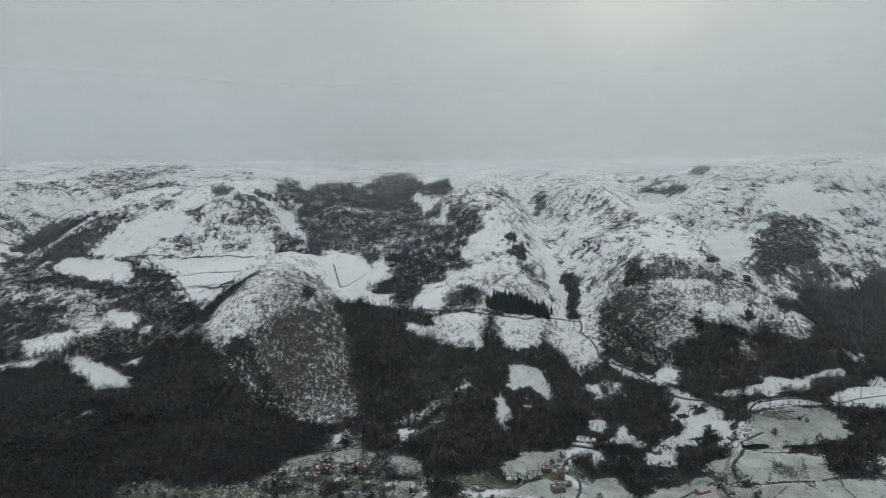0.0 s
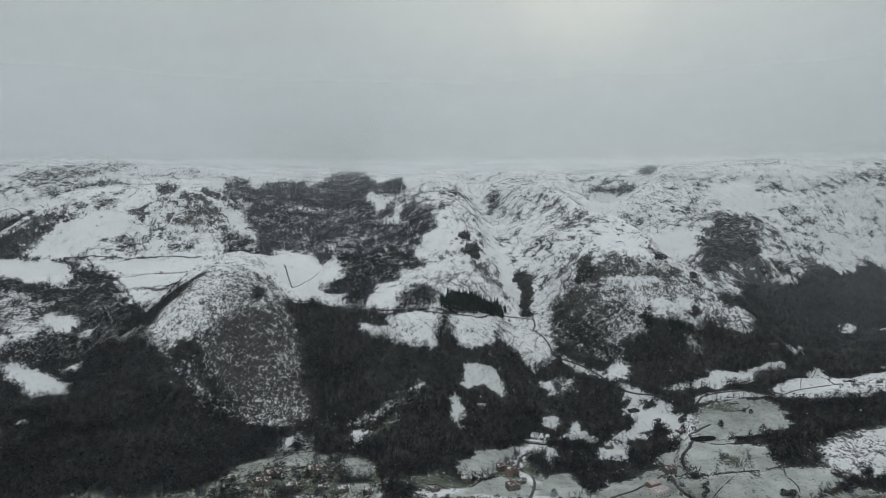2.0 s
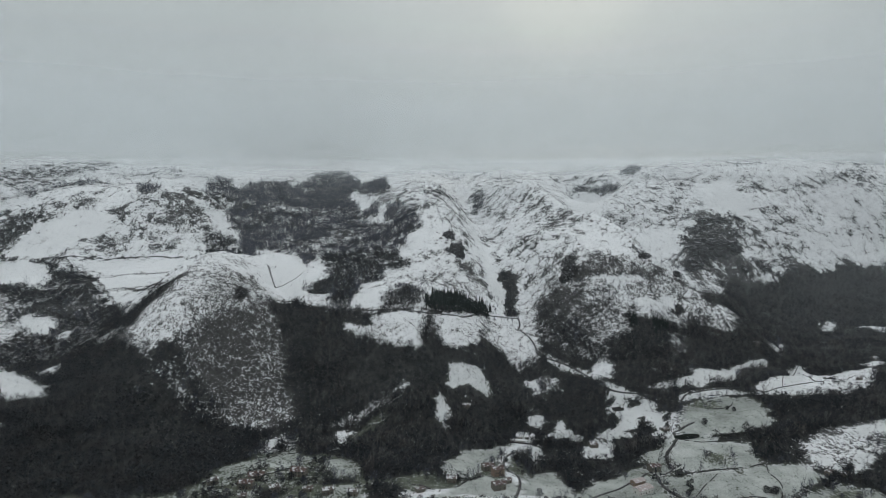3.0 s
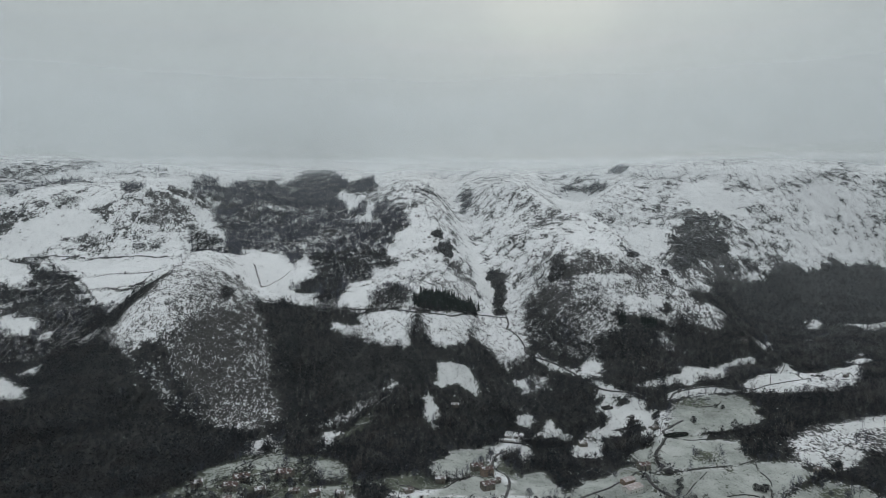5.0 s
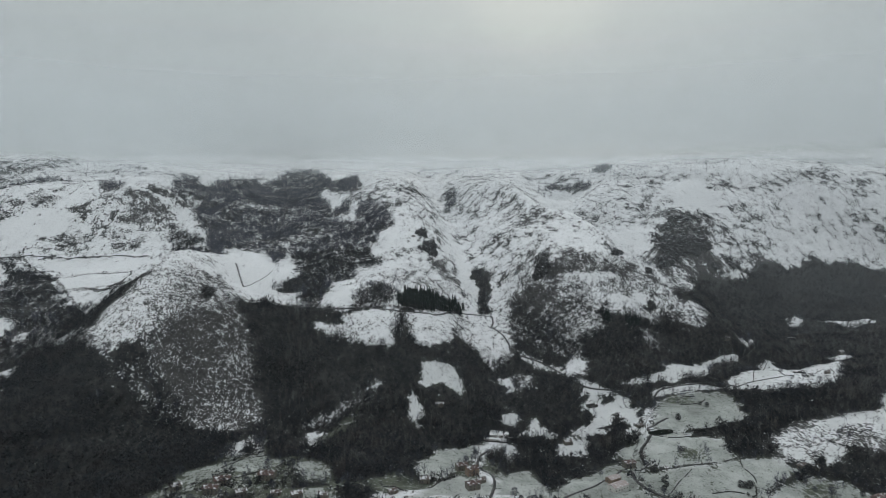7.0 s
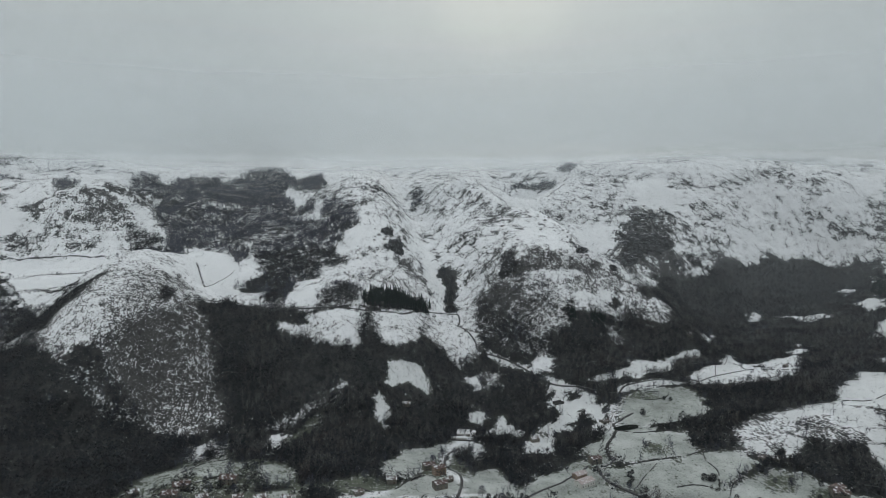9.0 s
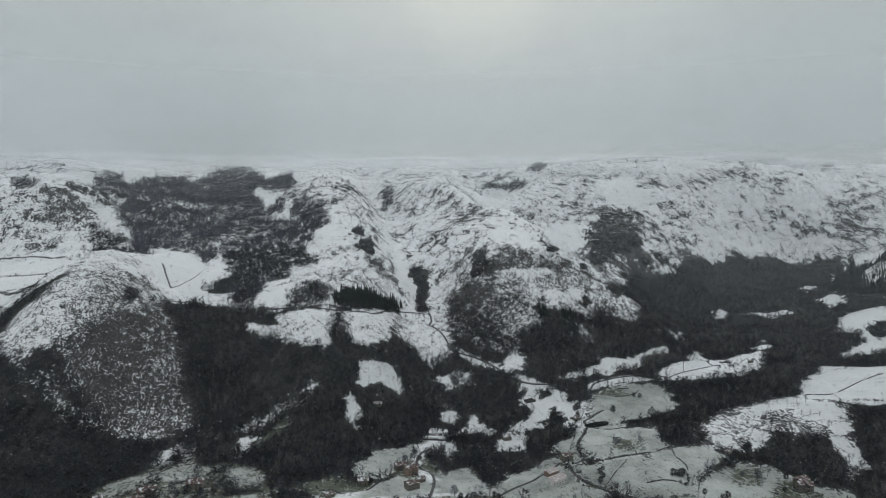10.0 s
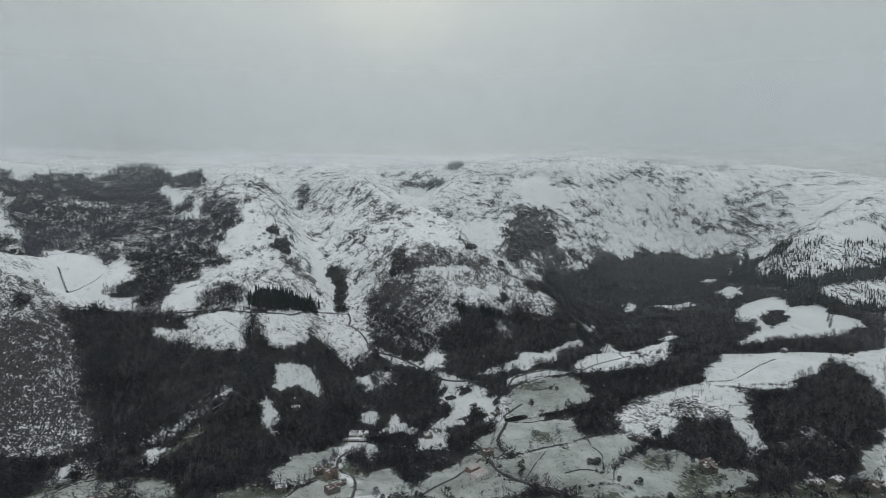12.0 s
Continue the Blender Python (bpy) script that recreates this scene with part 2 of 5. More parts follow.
def lattice(ix, iy, seed):
    h = (ix.astype(np.int64) * 374761393 + iy.astype(np.int64) * 668265263 + seed * 974711) & 0x7FFFFFFF
    h = ((h ^ (h >> 13)) * 1274126177) & 0x7FFFFFFF
    return ((h ^ (h >> 16)) & 0xFFFF) / 65535.0


def value_noise(x, y, size, seed):
    """Smooth noise from 0 to 1 with bumps about that many metres across."""
    u, v = x / size, y / size
    iu, iv = np.floor(u), np.floor(v)
    fu, fv = u - iu, v - iv
    fu, fv = fu * fu * (3 - 2 * fu), fv * fv * (3 - 2 * fv)
    a, b = lattice(iu, iv, seed), lattice(iu + 1, iv, seed)
    c, d = lattice(iu, iv + 1, seed), lattice(iu + 1, iv + 1, seed)
    return (a * (1 - fu) + b * fu) * (1 - fv) + (c * (1 - fu) + d * fu) * fv


def fbm(x, y, size, octaves, seed):
    total, gain = 0.0, 0.0
    for k in range(octaves):
        w = 0.52 ** k
        total = total + w * value_noise(x * (0.8 + 0.6 * (k % 2)) + 0.6 * y, y - 0.6 * x, size * 0.5 ** k * 1.2, seed + 17 * k)
        gain += w
    return total / gain


# landforms: name, centre x, y, half widths across and along, turn in degrees, rise, all in metres
LANDFORMS = [
    ('knob', -306, 1183, 72, 159, 0, 91.2),
    ('knob_foot', -308, 948, 75, 122, 1, 51.6),
    ('dome', -602, 1869, 226, 127, 7, 63.4),
    ('left_shelf', -570, 1116, 156, 196, 0, 22.3),
    ('left_mountain', -1257, 1637, 174, 382, -12, 127.2),
    ('far_left', -1418, 2467, 552, 415, -3, 125.4),
    ('wood', -221, 2230, 313, 431, 4, -35.0),
    ('back_left', -663, 3215, 705, 523, 2, -52.0),
    ('spur', 78, 1408, 103, 290, -1, 40.1),
    ('cliff_spur', 146, 1917, 148, 375, 12, 81.8),
    ('gully', 289, 1824, 58, 530, -2, -99.5),
    ('mid_right', 470, 1245, 100, 200, -1, 68.1),
    ('massif', 463, 1558, 170, 239, -3, 69.5),
    ('shoulder', 513, 1920, 249, 189, 3, 26.1),
    ('massif_right', 1182, 2021, 370, 277, -5, 95.9),
    ('back_mid', 301, 2891, 709, 522, -2, 31.0),
    ('right_far', 2407, 1871, 776, 537, -28, 343.0),
    ('hillock', 83, 948, 116, 99, -4, 46.3),
    ('stream', 178, 982, 70, 196, 4, -31.2),
    ('village_dip', -16, 867, 229, 158, -5, -55.4),
    ('west_trough', -178, 981, 82, 157, 2, -13.9),
    ('fields', 344, 646, 185, 181, 0, -8.9),
    ('near_right', 719, 659, 185, 130, 0, 29.4),
    ('right_trough', 619, 965, 81, 55, -6, -50.4),
    ('pine_spur', 1705, 1257, 350, 121, 19, 150.4),
    ('valley_head', 1504, 1594, 229, 140, -5, -126.4),
    ('left_low', -425, 773, 217, 168, -1, 32.3),
    ('dell', -600, 1503, 157, 93, 9, -30.1),
    ('near_left', -118, 612, 210, 144, 0, 12.1),
    ('east_valley', 1002, 1373, 277, 199, 29, -75.6),
    ('spur_east', 699, 1180, 49, 161, -19, 105.0),
    ('back_ridge', -393, 3807, 1808, 559, 15, 133.4),
    ('back_right', 1808, 3111, 741, 505, -4, 188.7),
    ('west_valley', -1077, 1672, 125, 185, 6, -163.7),
    ('west_slope', -1124, 1910, 250, 414, 13, -96.4),
    ('road_shelf', -4, 1086, 180, 98, 2, 63.6),
    ('massif_crest', 704, 1163, 49, 82, -14, -112.7),
    ('massif_back', 577, 1686, 122, 146, 3, -122.5),
    ('massif_low', 573, 1185, 192, 48, -8, 46.7),
    ('dome_left', -963, 1683, 105, 162, -42, 125.5),
    ('dome_right', -482, 1952, 46, 109, 36, -149.6),
    ('dome_crest', -495, 1796, 166, 47, 29, 46.6),
    ('snow_bowl', 722, 2185, 69, 124, -10, -73.2),
    ('crag_step', 842, 1534, 67, 49, 29, 103.1),
    ('upper_flank', 511, 1669, 45, 251, 8, 102.3),
]
FLOOR, FRONT, LEAN_X, RISE, RUN, BEND = 128.9, 1011.5, 0.2229, 0.2467, 2215.4, 0.0001507


def softplus(d, k):
    return k * np.log1p(np.exp(np.clip(d / k, -50, 50)))


def landform_height(x, y):
    """Height of the smooth land at x, y: a valley floor, a mountain side that rises from its foot, and the landforms on both."""
    foot = FRONT + LEAN_X * x + BEND * np.maximum(x - 540, 0) ** 2
    z = FLOOR + RISE * RUN * np.tanh(softplus(y - foot, 126) / RUN)
    z = z - 0.0334 * softplus(144 - x, 126) * np.exp(-((y - 792) / 360) ** 2)
    for _, cx, cy, rx, ry, turn, rise in LANDFORMS:
        c, s = math.cos(radians(turn)), math.sin(radians(turn))
        u, v = ((x - cx) * c + (y - cy) * s) / rx, (-(x - cx) * s + (y - cy) * c) / ry
        z = z + rise * np.exp(-0.5 * (u * u + v * v))
    z = z + folds(x, y, z)
    # the tops that stand up into the cloud, lower towards both ends of the range
    far, side = np.hypot(x, y), np.degrees(np.arctan2(x, y))
    top = 398 + far * np.interp(side, (-50, -35, -15, 0, 20, 40, 46.7, 55, 70), (0.040, 0.047, 0.057, 0.061, 0.0595, 0.059, 0.053, 0.022, 0.02)) + 22 * (fbm(x, y, 340, 3, 401) - 0.5)
    return z + np.clip((far - 1400) / 300, 0, 1) * (top - softplus(top - z, 12) - z)


def folds(x, y, z):
    """Spurs, hollows and gullies of the mountain side; the valley floor has few."""
    high = np.clip((z - 165) / 110, 0, 1) * np.clip((y - 1050) / 300, 0, 1)
    u, v = x * 0.92 + y * 0.38, -x * 0.38 + y * 0.92
    spur = 1 - np.abs(fbm(u, v * 0.55, 190, 3, 211) - 0.5) * 4
    return high * (9.0 * spur + 12.0 * (fbm(x, y, 120, 4, 223) - 0.5)) + 5.0 * (fbm(x, y, 90, 2, 229) - 0.5)


# kinds of ground cover: share of snow, grass that shows through, brown bracken, bare stone, roughness of the ground in metres
KINDS = {
    "speck": (0.91, 0, 0.1, 0.35, 2.4), "snow": (0.992, 0, 0, 0, 0.6), "heath": (0.80, 0, 0.1, 0.5, 3.2), "bracken": (0.24, 0, 0.22, 0.2, 2.8),
    "scrub": (0.50, 0, 0.08, 0.35, 2.6), "drift": (0.94, 0, 0.1, 0.2, 2.6), "rock": (0.24, 0, 0.0, 0.2, 5.0), "oak": (0.004, 0, 0.0, 0, 1.5),
    "oak_sparse": (0.22, 0, 0.0, 0.1, 2.0), "wood": (0.28, 0, 0.1, 0.1, 2.2), "pine": (0.2, 0, 0.0, 0, 1.5), "pines_sparse": (0.80, 0, 0, 0.1, 1.5),
    "thin": (0.975, 1, 0, 0, 0.5), "grass": (0.40, 1, 0.3, 0, 0.6), "village": (0.20, 1.0, 0.0, 0.0, 1.0), "lean": (0.80, 1.0, 0.1, 0.0, 0.6),
}
COVER = []


def cover(kind, *corners):
    """A patch of ground cover with these corners, laid over those before it."""
    COVER.append((kind, np.array(corners, float)))


def inside_by(x, y, poly):
    """Metres by which points lie inside a polygon (outside: minus)."""
    d2 = np.full(x.shape, 1e18)
    odd = np.zeros(x.shape, bool)
    for (ax, ay), (bx, by) in zip(poly, np.roll(poly, -1, 0)):
        ex, ey = bx - ax, by - ay
        t = np.clip(((x - ax) * ex + (y - ay) * ey) / max(ex * ex + ey * ey, 1e-9), 0, 1)
        d2 = np.minimum(d2, (x - ax - t * ex) ** 2 + (y - ay - t * ey) ** 2)
        if ay != by:
            odd ^= ((ay > y) != (by > y)) & (x < ax + (y - ay) / (by - ay) * ex)
    return np.where(odd, 1, -1) * np.sqrt(d2)


def cover_at(x, y):
    """Shares of the kinds of cover at points (flat arrays), with ragged borders."""
    far = np.clip((np.hypot(x, y) - 600) / 1400, 0, 1)
    amp = 5 + 17 * far
    wx = x + amp * (fbm(x, y, 34, 3, 5) - 0.5) * 2
    wy = y + amp * (fbm(x, y, 34, 3, 91) - 0.5) * 2
    wx += 8 * (fbm(x, y, 13, 3, 6) - 0.5) * 2
    wy += 8 * (fbm(x, y, 13, 3, 92) - 0.5) * 2
    share = {k: np.zeros(x.shape) for k in KINDS}
    share["speck"][:] = 1
    for kind, poly in COVER:
        lo, hi = poly.min(0) - 30, poly.max(0) + 30
        near = np.nonzero((wx > lo[0]) & (wx < hi[0]) & (wy > lo[1]) & (wy < hi[1]))[0]
        if not len(near):
            continue
        soft = 5.5 + 4 * far[near]
        if kind in ("heath", "bracken", "scrub", "oak_sparse"):
            soft = soft * 2
        s = np.clip(0.5 + inside_by(wx[near], wy[near], poly) / (2 * soft), 0, 1)
        s = s * s * (3 - 2 * s)
        for k in share:
            share[k][near] *= 1 - s
        share[kind][near] += s
    # gaps in the woods where snow shows
    gap = 0.3 * np.clip((fbm(x, y, 15, 3, 123) - 0.67) / 0.05, 0, 1) * np.clip((x + 150) / 100, 0.1, 1) * (fbm(x, y, 120, 2, 124) > 0.5) * share["oak"]
    share["oak"], share["heath"] = share["oak"] - gap, share["heath"] + gap
    return share


def blend(share, column):
    return sum(w * KINDS[k][column] for k, w in share.items())


def snow_level(x, y, share):
    """How patchy the snow must be to lie here (0.5: half bare): by kind of cover, in clumps, and along slanting ledges of rock."""
    level = sum(w * (0.5 + 0.040 * probit(KINDS[k][0])) for k, w in share.items())
    rugged = 0.7 * share["drift"] + share["speck"] + share["heath"] + share["rock"] + share["bracken"] * 0.25
    u, v = x * 0.87 + y * 0.5, -x * 0.5 + y * 0.87
    ledge = np.abs(fbm(u * 0.33, v, 26, 4, 77) - 0.5) * 2
    clump = (fbm(x, y, 210, 4, 19) - 0.5) * 2
    far = np.clip((np.hypot(x, y) - 1050) / 500, 0, 1)
    brow = (fbm(u * 0.7, v * 1.3, 62, 4, 201) - 0.5) * 2
    return level + rugged * (0.055 * clump + 0.055 * (0.14 - ledge) + far * (0.065 * brow - 0.002))


def probit(p):
    """Standard deviations above the mean that leave the share p covered."""
    if p >= 1:
        return -4.0
    t = math.sqrt(-2 * math.log(min(p, 1 - p)))
    q = t - (2.30753 + 0.27061 * t) / (1 + 0.99229 * t + 0.04481 * t * t)
    return -q if p > 0.5 else q


PADS = []  # levelled building ground: x, y, radius


def levelled(x, y, z):
    for px, py, r in PADS:
        near = np.nonzero((np.abs(x - px) < 2 * r) & (np.abs(y - py) < 2 * r))[0]
        if len(near):
            w = np.clip(2 - np.hypot(x[near] - px, y[near] - py) / r, 0, 1)
            z[near] += (landform_height(np.array([float(px)]), np.array([float(py)]))[0] - z[near]) * w * w * (3 - 2 * w)
    return z


def relief(x, y, rough):
    ridged = 1 - np.abs(fbm(x, y, 42, 4, 7) - 0.5) * 4
    far = np.clip((np.hypot(x, y) - 1150) / 500, 0, 1) * np.clip((rough - 2) / 0.6, 0, 1)
    crest = 1 - np.abs(fbm(x, y, 105, 4, 57) - 0.5) * 5
    return rough * (0.9 * (fbm(x, y, 26, 4, 3) - 0.5) * 2 + 0.5 * ridged) + far * (5 * crest + 4.2 * (1 - np.abs(fbm(x, y, 40, 3, 71) - 0.5) * 4))


def ground_height(x, y, share=None):
    x, y = np.atleast_1d(np.asarray(x, float)), np.atleast_1d(np.asarray(y, float))
    share = share or cover_at(x, y)
    return levelled(x, y, landform_height(x, y) + relief(x, y, blend(share, 4)))


def ground_z(x, y):
    return float(ground_height(x, y)[0])


def raw_mesh(name, verts, faces, material, smooth=False):
    """A mesh from an array of places and an array of triangles or quads."""
    me = bpy.data.meshes.new(name)
    verts, faces = np.asarray(verts, np.float32), np.asarray(faces, np.int32)
    n, k = faces.shape
    me.vertices.add(len(verts))
    me.vertices.foreach_set("co", verts.ravel())
    me.loops.add(n * k)
    me.loops.foreach_set("vertex_index", faces.ravel())
    me.polygons.add(n)
    me.polygons.foreach_set("loop_start", np.arange(0, n * k, k, dtype=np.int32))
    me.update(calc_edges=True)
    if smooth:
        me.polygons.foreach_set("use_smooth", np.ones(n, bool))
    me.materials.append(material)
    return me


def part(name, bm, material, parent=None, label=""):
    """Links a bmesh as one mesh object, under a thing or a part if one is given."""
    me = bpy.data.meshes.new(name)
    bm.to_mesh(me)
    bm.free()
    me.materials.append(material)
    ob = new(name, me)
    if parent:
        ob.parent = parent
    return tagged(ob, label) if label else ob

# places of the buildings: kind, x, y, turn in degrees
BUILDINGS = [
    ("barn", 262, 607, 24), ("long_barn", 266, 629, 24), ("farmhouse", 296, 657, 10), ("cottage", 269, 776, 5), ("ruin", 328, 847, 15), ("shed", 351, 748, 20),
    ("shed", 440, 578, 30), ("shed", 453, 572, 25), ("farmhouse", 455, 496, -25), ("cottage", 539, 430, 15), ("ruin", 695, 936, 30), ("ruin", 655, 866, 10),
    ("cottage", 633, 1016, 0), ("shed", 945, 714, 35), ("farmhouse", 459, 504, 20), ("cottage", 854, 758, 25), ("cottage", 857, 682, 40), ("cottage", 517, 432, 10),
    ("shed", 732, 901, 25), ("cottage", 843, 1006, 20), ("ochre_house", 124, 664, 12), ("farmhouse", 116, 682, 8), ("farmhouse", 115, 612, 14),
    ("cottage", 117, 865, -10), ("red_house", -123, 629, 10), ("red_house", -84, 646, -14), ("cottage", -101, 600, 20), ("farmhouse", -128, 606, -8), ("cottage", -161, 613, 30),
    ("shed", -70, 600, 5), ("cottage", -51, 592, 18), ("shed", -126, 579, 12), ("cottage", -27, 585, -12), ("shed", 36, 595, 22), ("cottage", 70, 628, -6), ("shed", 129, 636, 30), ("farmhouse", 557, 408, 10),
]
FARM, POND = (190, 821), (364, 718)
PADS += [(x, y, 11) for _, x, y, _ in BUILDINGS] + [(*FARM, 20), (*POND, 16)]

# patches of ground cover, in metres
cover('village', (-463, 570), (438, 583), (324, 376), (-326, 372))
cover('village', (175, 606), (578, 396), (410, 255), (105, 374))
cover('oak', (-657, 925), (-567, 944), (-463, 959), (-476, 1008), (-370, 945), (-338, 895), (-305, 879), (-256, 901), (-222, 861), (-187, 842), (-143, 853), (-115, 881), (-143, 932), (-155, 987), (-177, 1089), (-191, 1158), (-138, 1144), (-83, 1096), (-61, 1065), (-21, 995), (14, 963), (66, 961), (121, 985), (169, 1060), (198, 1008), (237, 1022), (202, 862), (68, 636), (-2, 634), (-20, 662), (-150, 735), (-174, 626), (-198, 593), (-238, 569), (-298, 554), (-401, 555))
cover('oak', (595, 1122), (738, 1306), (893, 1458), (1033, 1564), (1147, 1616), (1319, 1650), (1438, 1661), (1548, 1630), (1609, 1597), (1487, 1322), (1551, 1538), (1286, 1299), (1113, 1094), (775, 838), (814, 977), (684, 1005), (613, 1007), (663, 1048))
cover('oak', (614, 1126), (807, 1413), (983, 1529), (1136, 1622), (774, 1093), (632, 1003), (509, 992), (525, 1046), (585, 1052), (646, 1043))
cover('oak', (-1038, 1481), (-967, 1582), (-796, 1473), (-720, 1507), (-580, 1338), (-442, 1132), (-364, 964), (-335, 895), (-301, 867), (-269, 864), (-237, 860), (-205, 852), (-171, 838), (-129, 866), (-139, 935), (-163, 1036), (-185, 1118), (-154, 1193), (-83, 1099), (-4, 1049), (72, 1046), (156, 1111), (208, 1115), (245, 1054), (280, 1121), (312, 1092), (373, 1042), (428, 1040), (531, 1059), (617, 1131), (666, 1204), (843, 1430), (1102, 1584), (427, 598), (187, 642), (-304, 562), (-293, 534), (-419, 539))
cover('snow', (-65, 1056), (-51, 1048), (-22, 1017), (-3, 1001), (-12, 993), (-35, 1004), (-54, 1027))
cover('drift', (-13, 1041), (15, 1039), (62, 1040), (75, 1018), (64, 989), (67, 971), (41, 969), (6, 987), (-17, 1021))
cover('drift', (79, 1021), (101, 1054), (144, 1092), (181, 1137), (178, 1088), (149, 1022), (117, 986), (94, 981), (91, 999), (103, 1027))
cover('snow', (87, 905), (98, 926), (104, 943), (122, 956), (140, 954), (168, 969), (173, 949), (177, 933), (146, 908), (121, 908), (95, 896))
cover('snow', (71, 860), (81, 883), (93, 874), (89, 842), (81, 815), (76, 820))
cover('heath', (-73, 850), (-42, 865), (5, 883), (13, 906), (42, 906), (38, 892), (13, 876), (-19, 864), (-49, 847))
cover('grass', (-34, 844), (5, 865), (-17, 802), (-45, 778))
cover('heath', (-59, 828), (-37, 830), (-38, 775), (-64, 749), (-50, 799))
cover('pines_sparse', (1382, 1345), (1645, 1520), (1443, 1250), (1469, 1192), (1618, 1125), (1339, 929), (1185, 960), (1169, 986), (1210, 1155))
cover('pine', (1512, 1500), (1357, 1277), (1275, 1105), (1334, 1081), (1519, 1055), (1475, 1024), (1352, 1025), (1259, 1019), (1189, 976), (1194, 1140))
cover('snow', (1470, 1224), (1547, 1175), (1674, 1168), (1581, 1102), (1476, 1121), (1448, 1174))
cover('village', (-227, 555), (-225, 577), (-173, 600), (-167, 644), (-144, 701), (-146, 786), (-116, 824), (-100, 763), (-63, 734), (-28, 708), (-14, 626), (27, 628), (56, 634), (89, 620), (106, 651), (142, 717), (158, 764), (187, 798), (165, 730), (202, 717), (185, 624))
cover('thin', (77, 718), (100, 742), (135, 773), (157, 791), (134, 725), (86, 642), (70, 651))
cover('thin', (65, 602), (106, 654), (139, 668), (126, 603), (51, 579))
cover('thin', (156, 676), (202, 707), (185, 624), (138, 606))
cover('snow', (153, 772), (177, 825), (206, 847), (210, 825), (191, 797), (160, 763))
cover('oak', (-14, 572), (-12, 607), (1, 628), (16, 616), (19, 575))
cover('thin', (154, 674), (169, 704), (191, 720), (207, 728), (197, 677), (195, 633), (179, 591), (134, 588))
cover('thin', (64, 649), (70, 689), (81, 715), (101, 736), (120, 732), (136, 754), (123, 719), (91, 664), (69, 649))
cover('village', (109, 685), (138, 719), (140, 681), (154, 674), (135, 607), (105, 605))
cover('thin', (64, 587), (80, 625), (109, 666), (114, 643), (141, 643), (128, 587))
cover('snow', (137, 731), (152, 766), (167, 795), (169, 778), (148, 735))
cover('speck', (-62, 811), (-54, 829), (-48, 800))
cover('speck', (-46, 816), (-42, 830), (-39, 794))
cover('thin', (-49, 571), (-44, 606), (-24, 598), (-18, 570))
cover('thin', (69, 707), (79, 705), (100, 742), (115, 730), (140, 759), (123, 718), (95, 663), (70, 651))
cover('village', (15, 634), (40, 658), (56, 634), (42, 595), (25, 593))
cover('village', (157, 798), (189, 843), (209, 840), (199, 805), (174, 779))
cover('oak', (160, 956), (264, 1103), (311, 1057), (365, 933), (395, 874), (606, 997), (684, 1005), (824, 1037), (775, 838), (724, 730), (963, 675), (556, 398), (165, 591), (158, 675), (168, 773), (168, 837))
cover('oak', (1455, 1578), (1263, 1257), (1198, 984), (1286, 895), (939, 659), (706, 712), (667, 746), (814, 977))
cover('speck', (217, 1068), (251, 1072), (250, 1028), (212, 1003), (207, 1029))
cover('speck', (225, 976), (251, 995), (244, 955), (232, 941), (225, 962))
cover('heath', (260, 997), (281, 987), (276, 956), (255, 960))
cover('snow', (206, 872), (224, 892), (240, 893), (238, 870), (222, 855), (208, 863))
cover('snow', (249, 874), (257, 877), (262, 843), (263, 820), (260, 801), (249, 822), (233, 825), (212, 820), (212, 828), (239, 845))
cover('snow', (248, 765), (271, 799), (287, 788), (290, 756), (272, 729), (254, 729), (245, 746))
cover('snow', (191, 795), (209, 806), (203, 772), (182, 720), (184, 752))
cover('speck', (156, 781), (181, 824), (203, 841), (211, 828), (195, 795), (167, 769))
cover('speck', (128, 665), (142, 742), (160, 772), (175, 774), (156, 742), (140, 692), (145, 666), (150, 639), (137, 628))
cover('thin', (153, 652), (171, 678), (195, 695), (190, 657), (191, 620), (181, 599), (165, 591), (139, 594))
cover('snow', (278, 1061), (293, 1030), (316, 981), (326, 954), (316, 953), (294, 999), (279, 1040))
cover('speck', (330, 967), (362, 987), (370, 957), (355, 932), (337, 933), (319, 961))
cover('snow', (334, 926), (349, 895), (365, 867), (372, 833), (363, 769), (343, 745), (344, 782), (343, 808), (325, 785), (310, 797), (322, 826), (313, 858), (332, 873), (331, 906))
cover('oak', (345, 874), (359, 859), (355, 840), (342, 847))
cover('snow', (287, 810), (307, 809), (319, 770), (312, 763), (294, 775), (283, 798))
cover('snow', (327, 744), (345, 750), (372, 755), (359, 738), (345, 732), (332, 737))
cover('snow', (387, 876), (404, 874), (435, 880), (490, 910), (583, 986), (638, 991), (615, 973), (570, 955), (488, 863), (451, 855), (436, 871), (402, 859))
cover('snow', (418, 845), (456, 848), (493, 838), (502, 813), (471, 817), (433, 822), (404, 818))
cover('thin', (402, 806), (440, 818), (486, 803), (488, 763), (477, 720), (454, 712), (414, 707), (383, 716), (370, 728), (383, 761))
cover('grass', (407, 803), (428, 813), (453, 809), (448, 793), (423, 787))
cover('thin', (330, 693), (352, 708), (379, 695), (409, 680), (403, 646), (404, 630), (383, 614), (358, 619), (330, 631), (315, 643), (317, 664))
cover('grass', (361, 676), (383, 649), (364, 630), (348, 652))
cover('thin', (344, 717), (362, 728), (384, 717), (393, 702), (381, 687), (356, 694))
cover('speck', (377, 792), (399, 804), (368, 729), (343, 704), (347, 729))
cover('thin', (303, 707), (328, 714), (346, 726), (343, 706), (316, 666), (311, 642), (293, 640), (293, 670))
cover('thin', (293, 640), (327, 626), (367, 611), (403, 623), (434, 604), (432, 572), (400, 558), (368, 532), (352, 502), (334, 502), (314, 527), (297, 559), (288, 603))
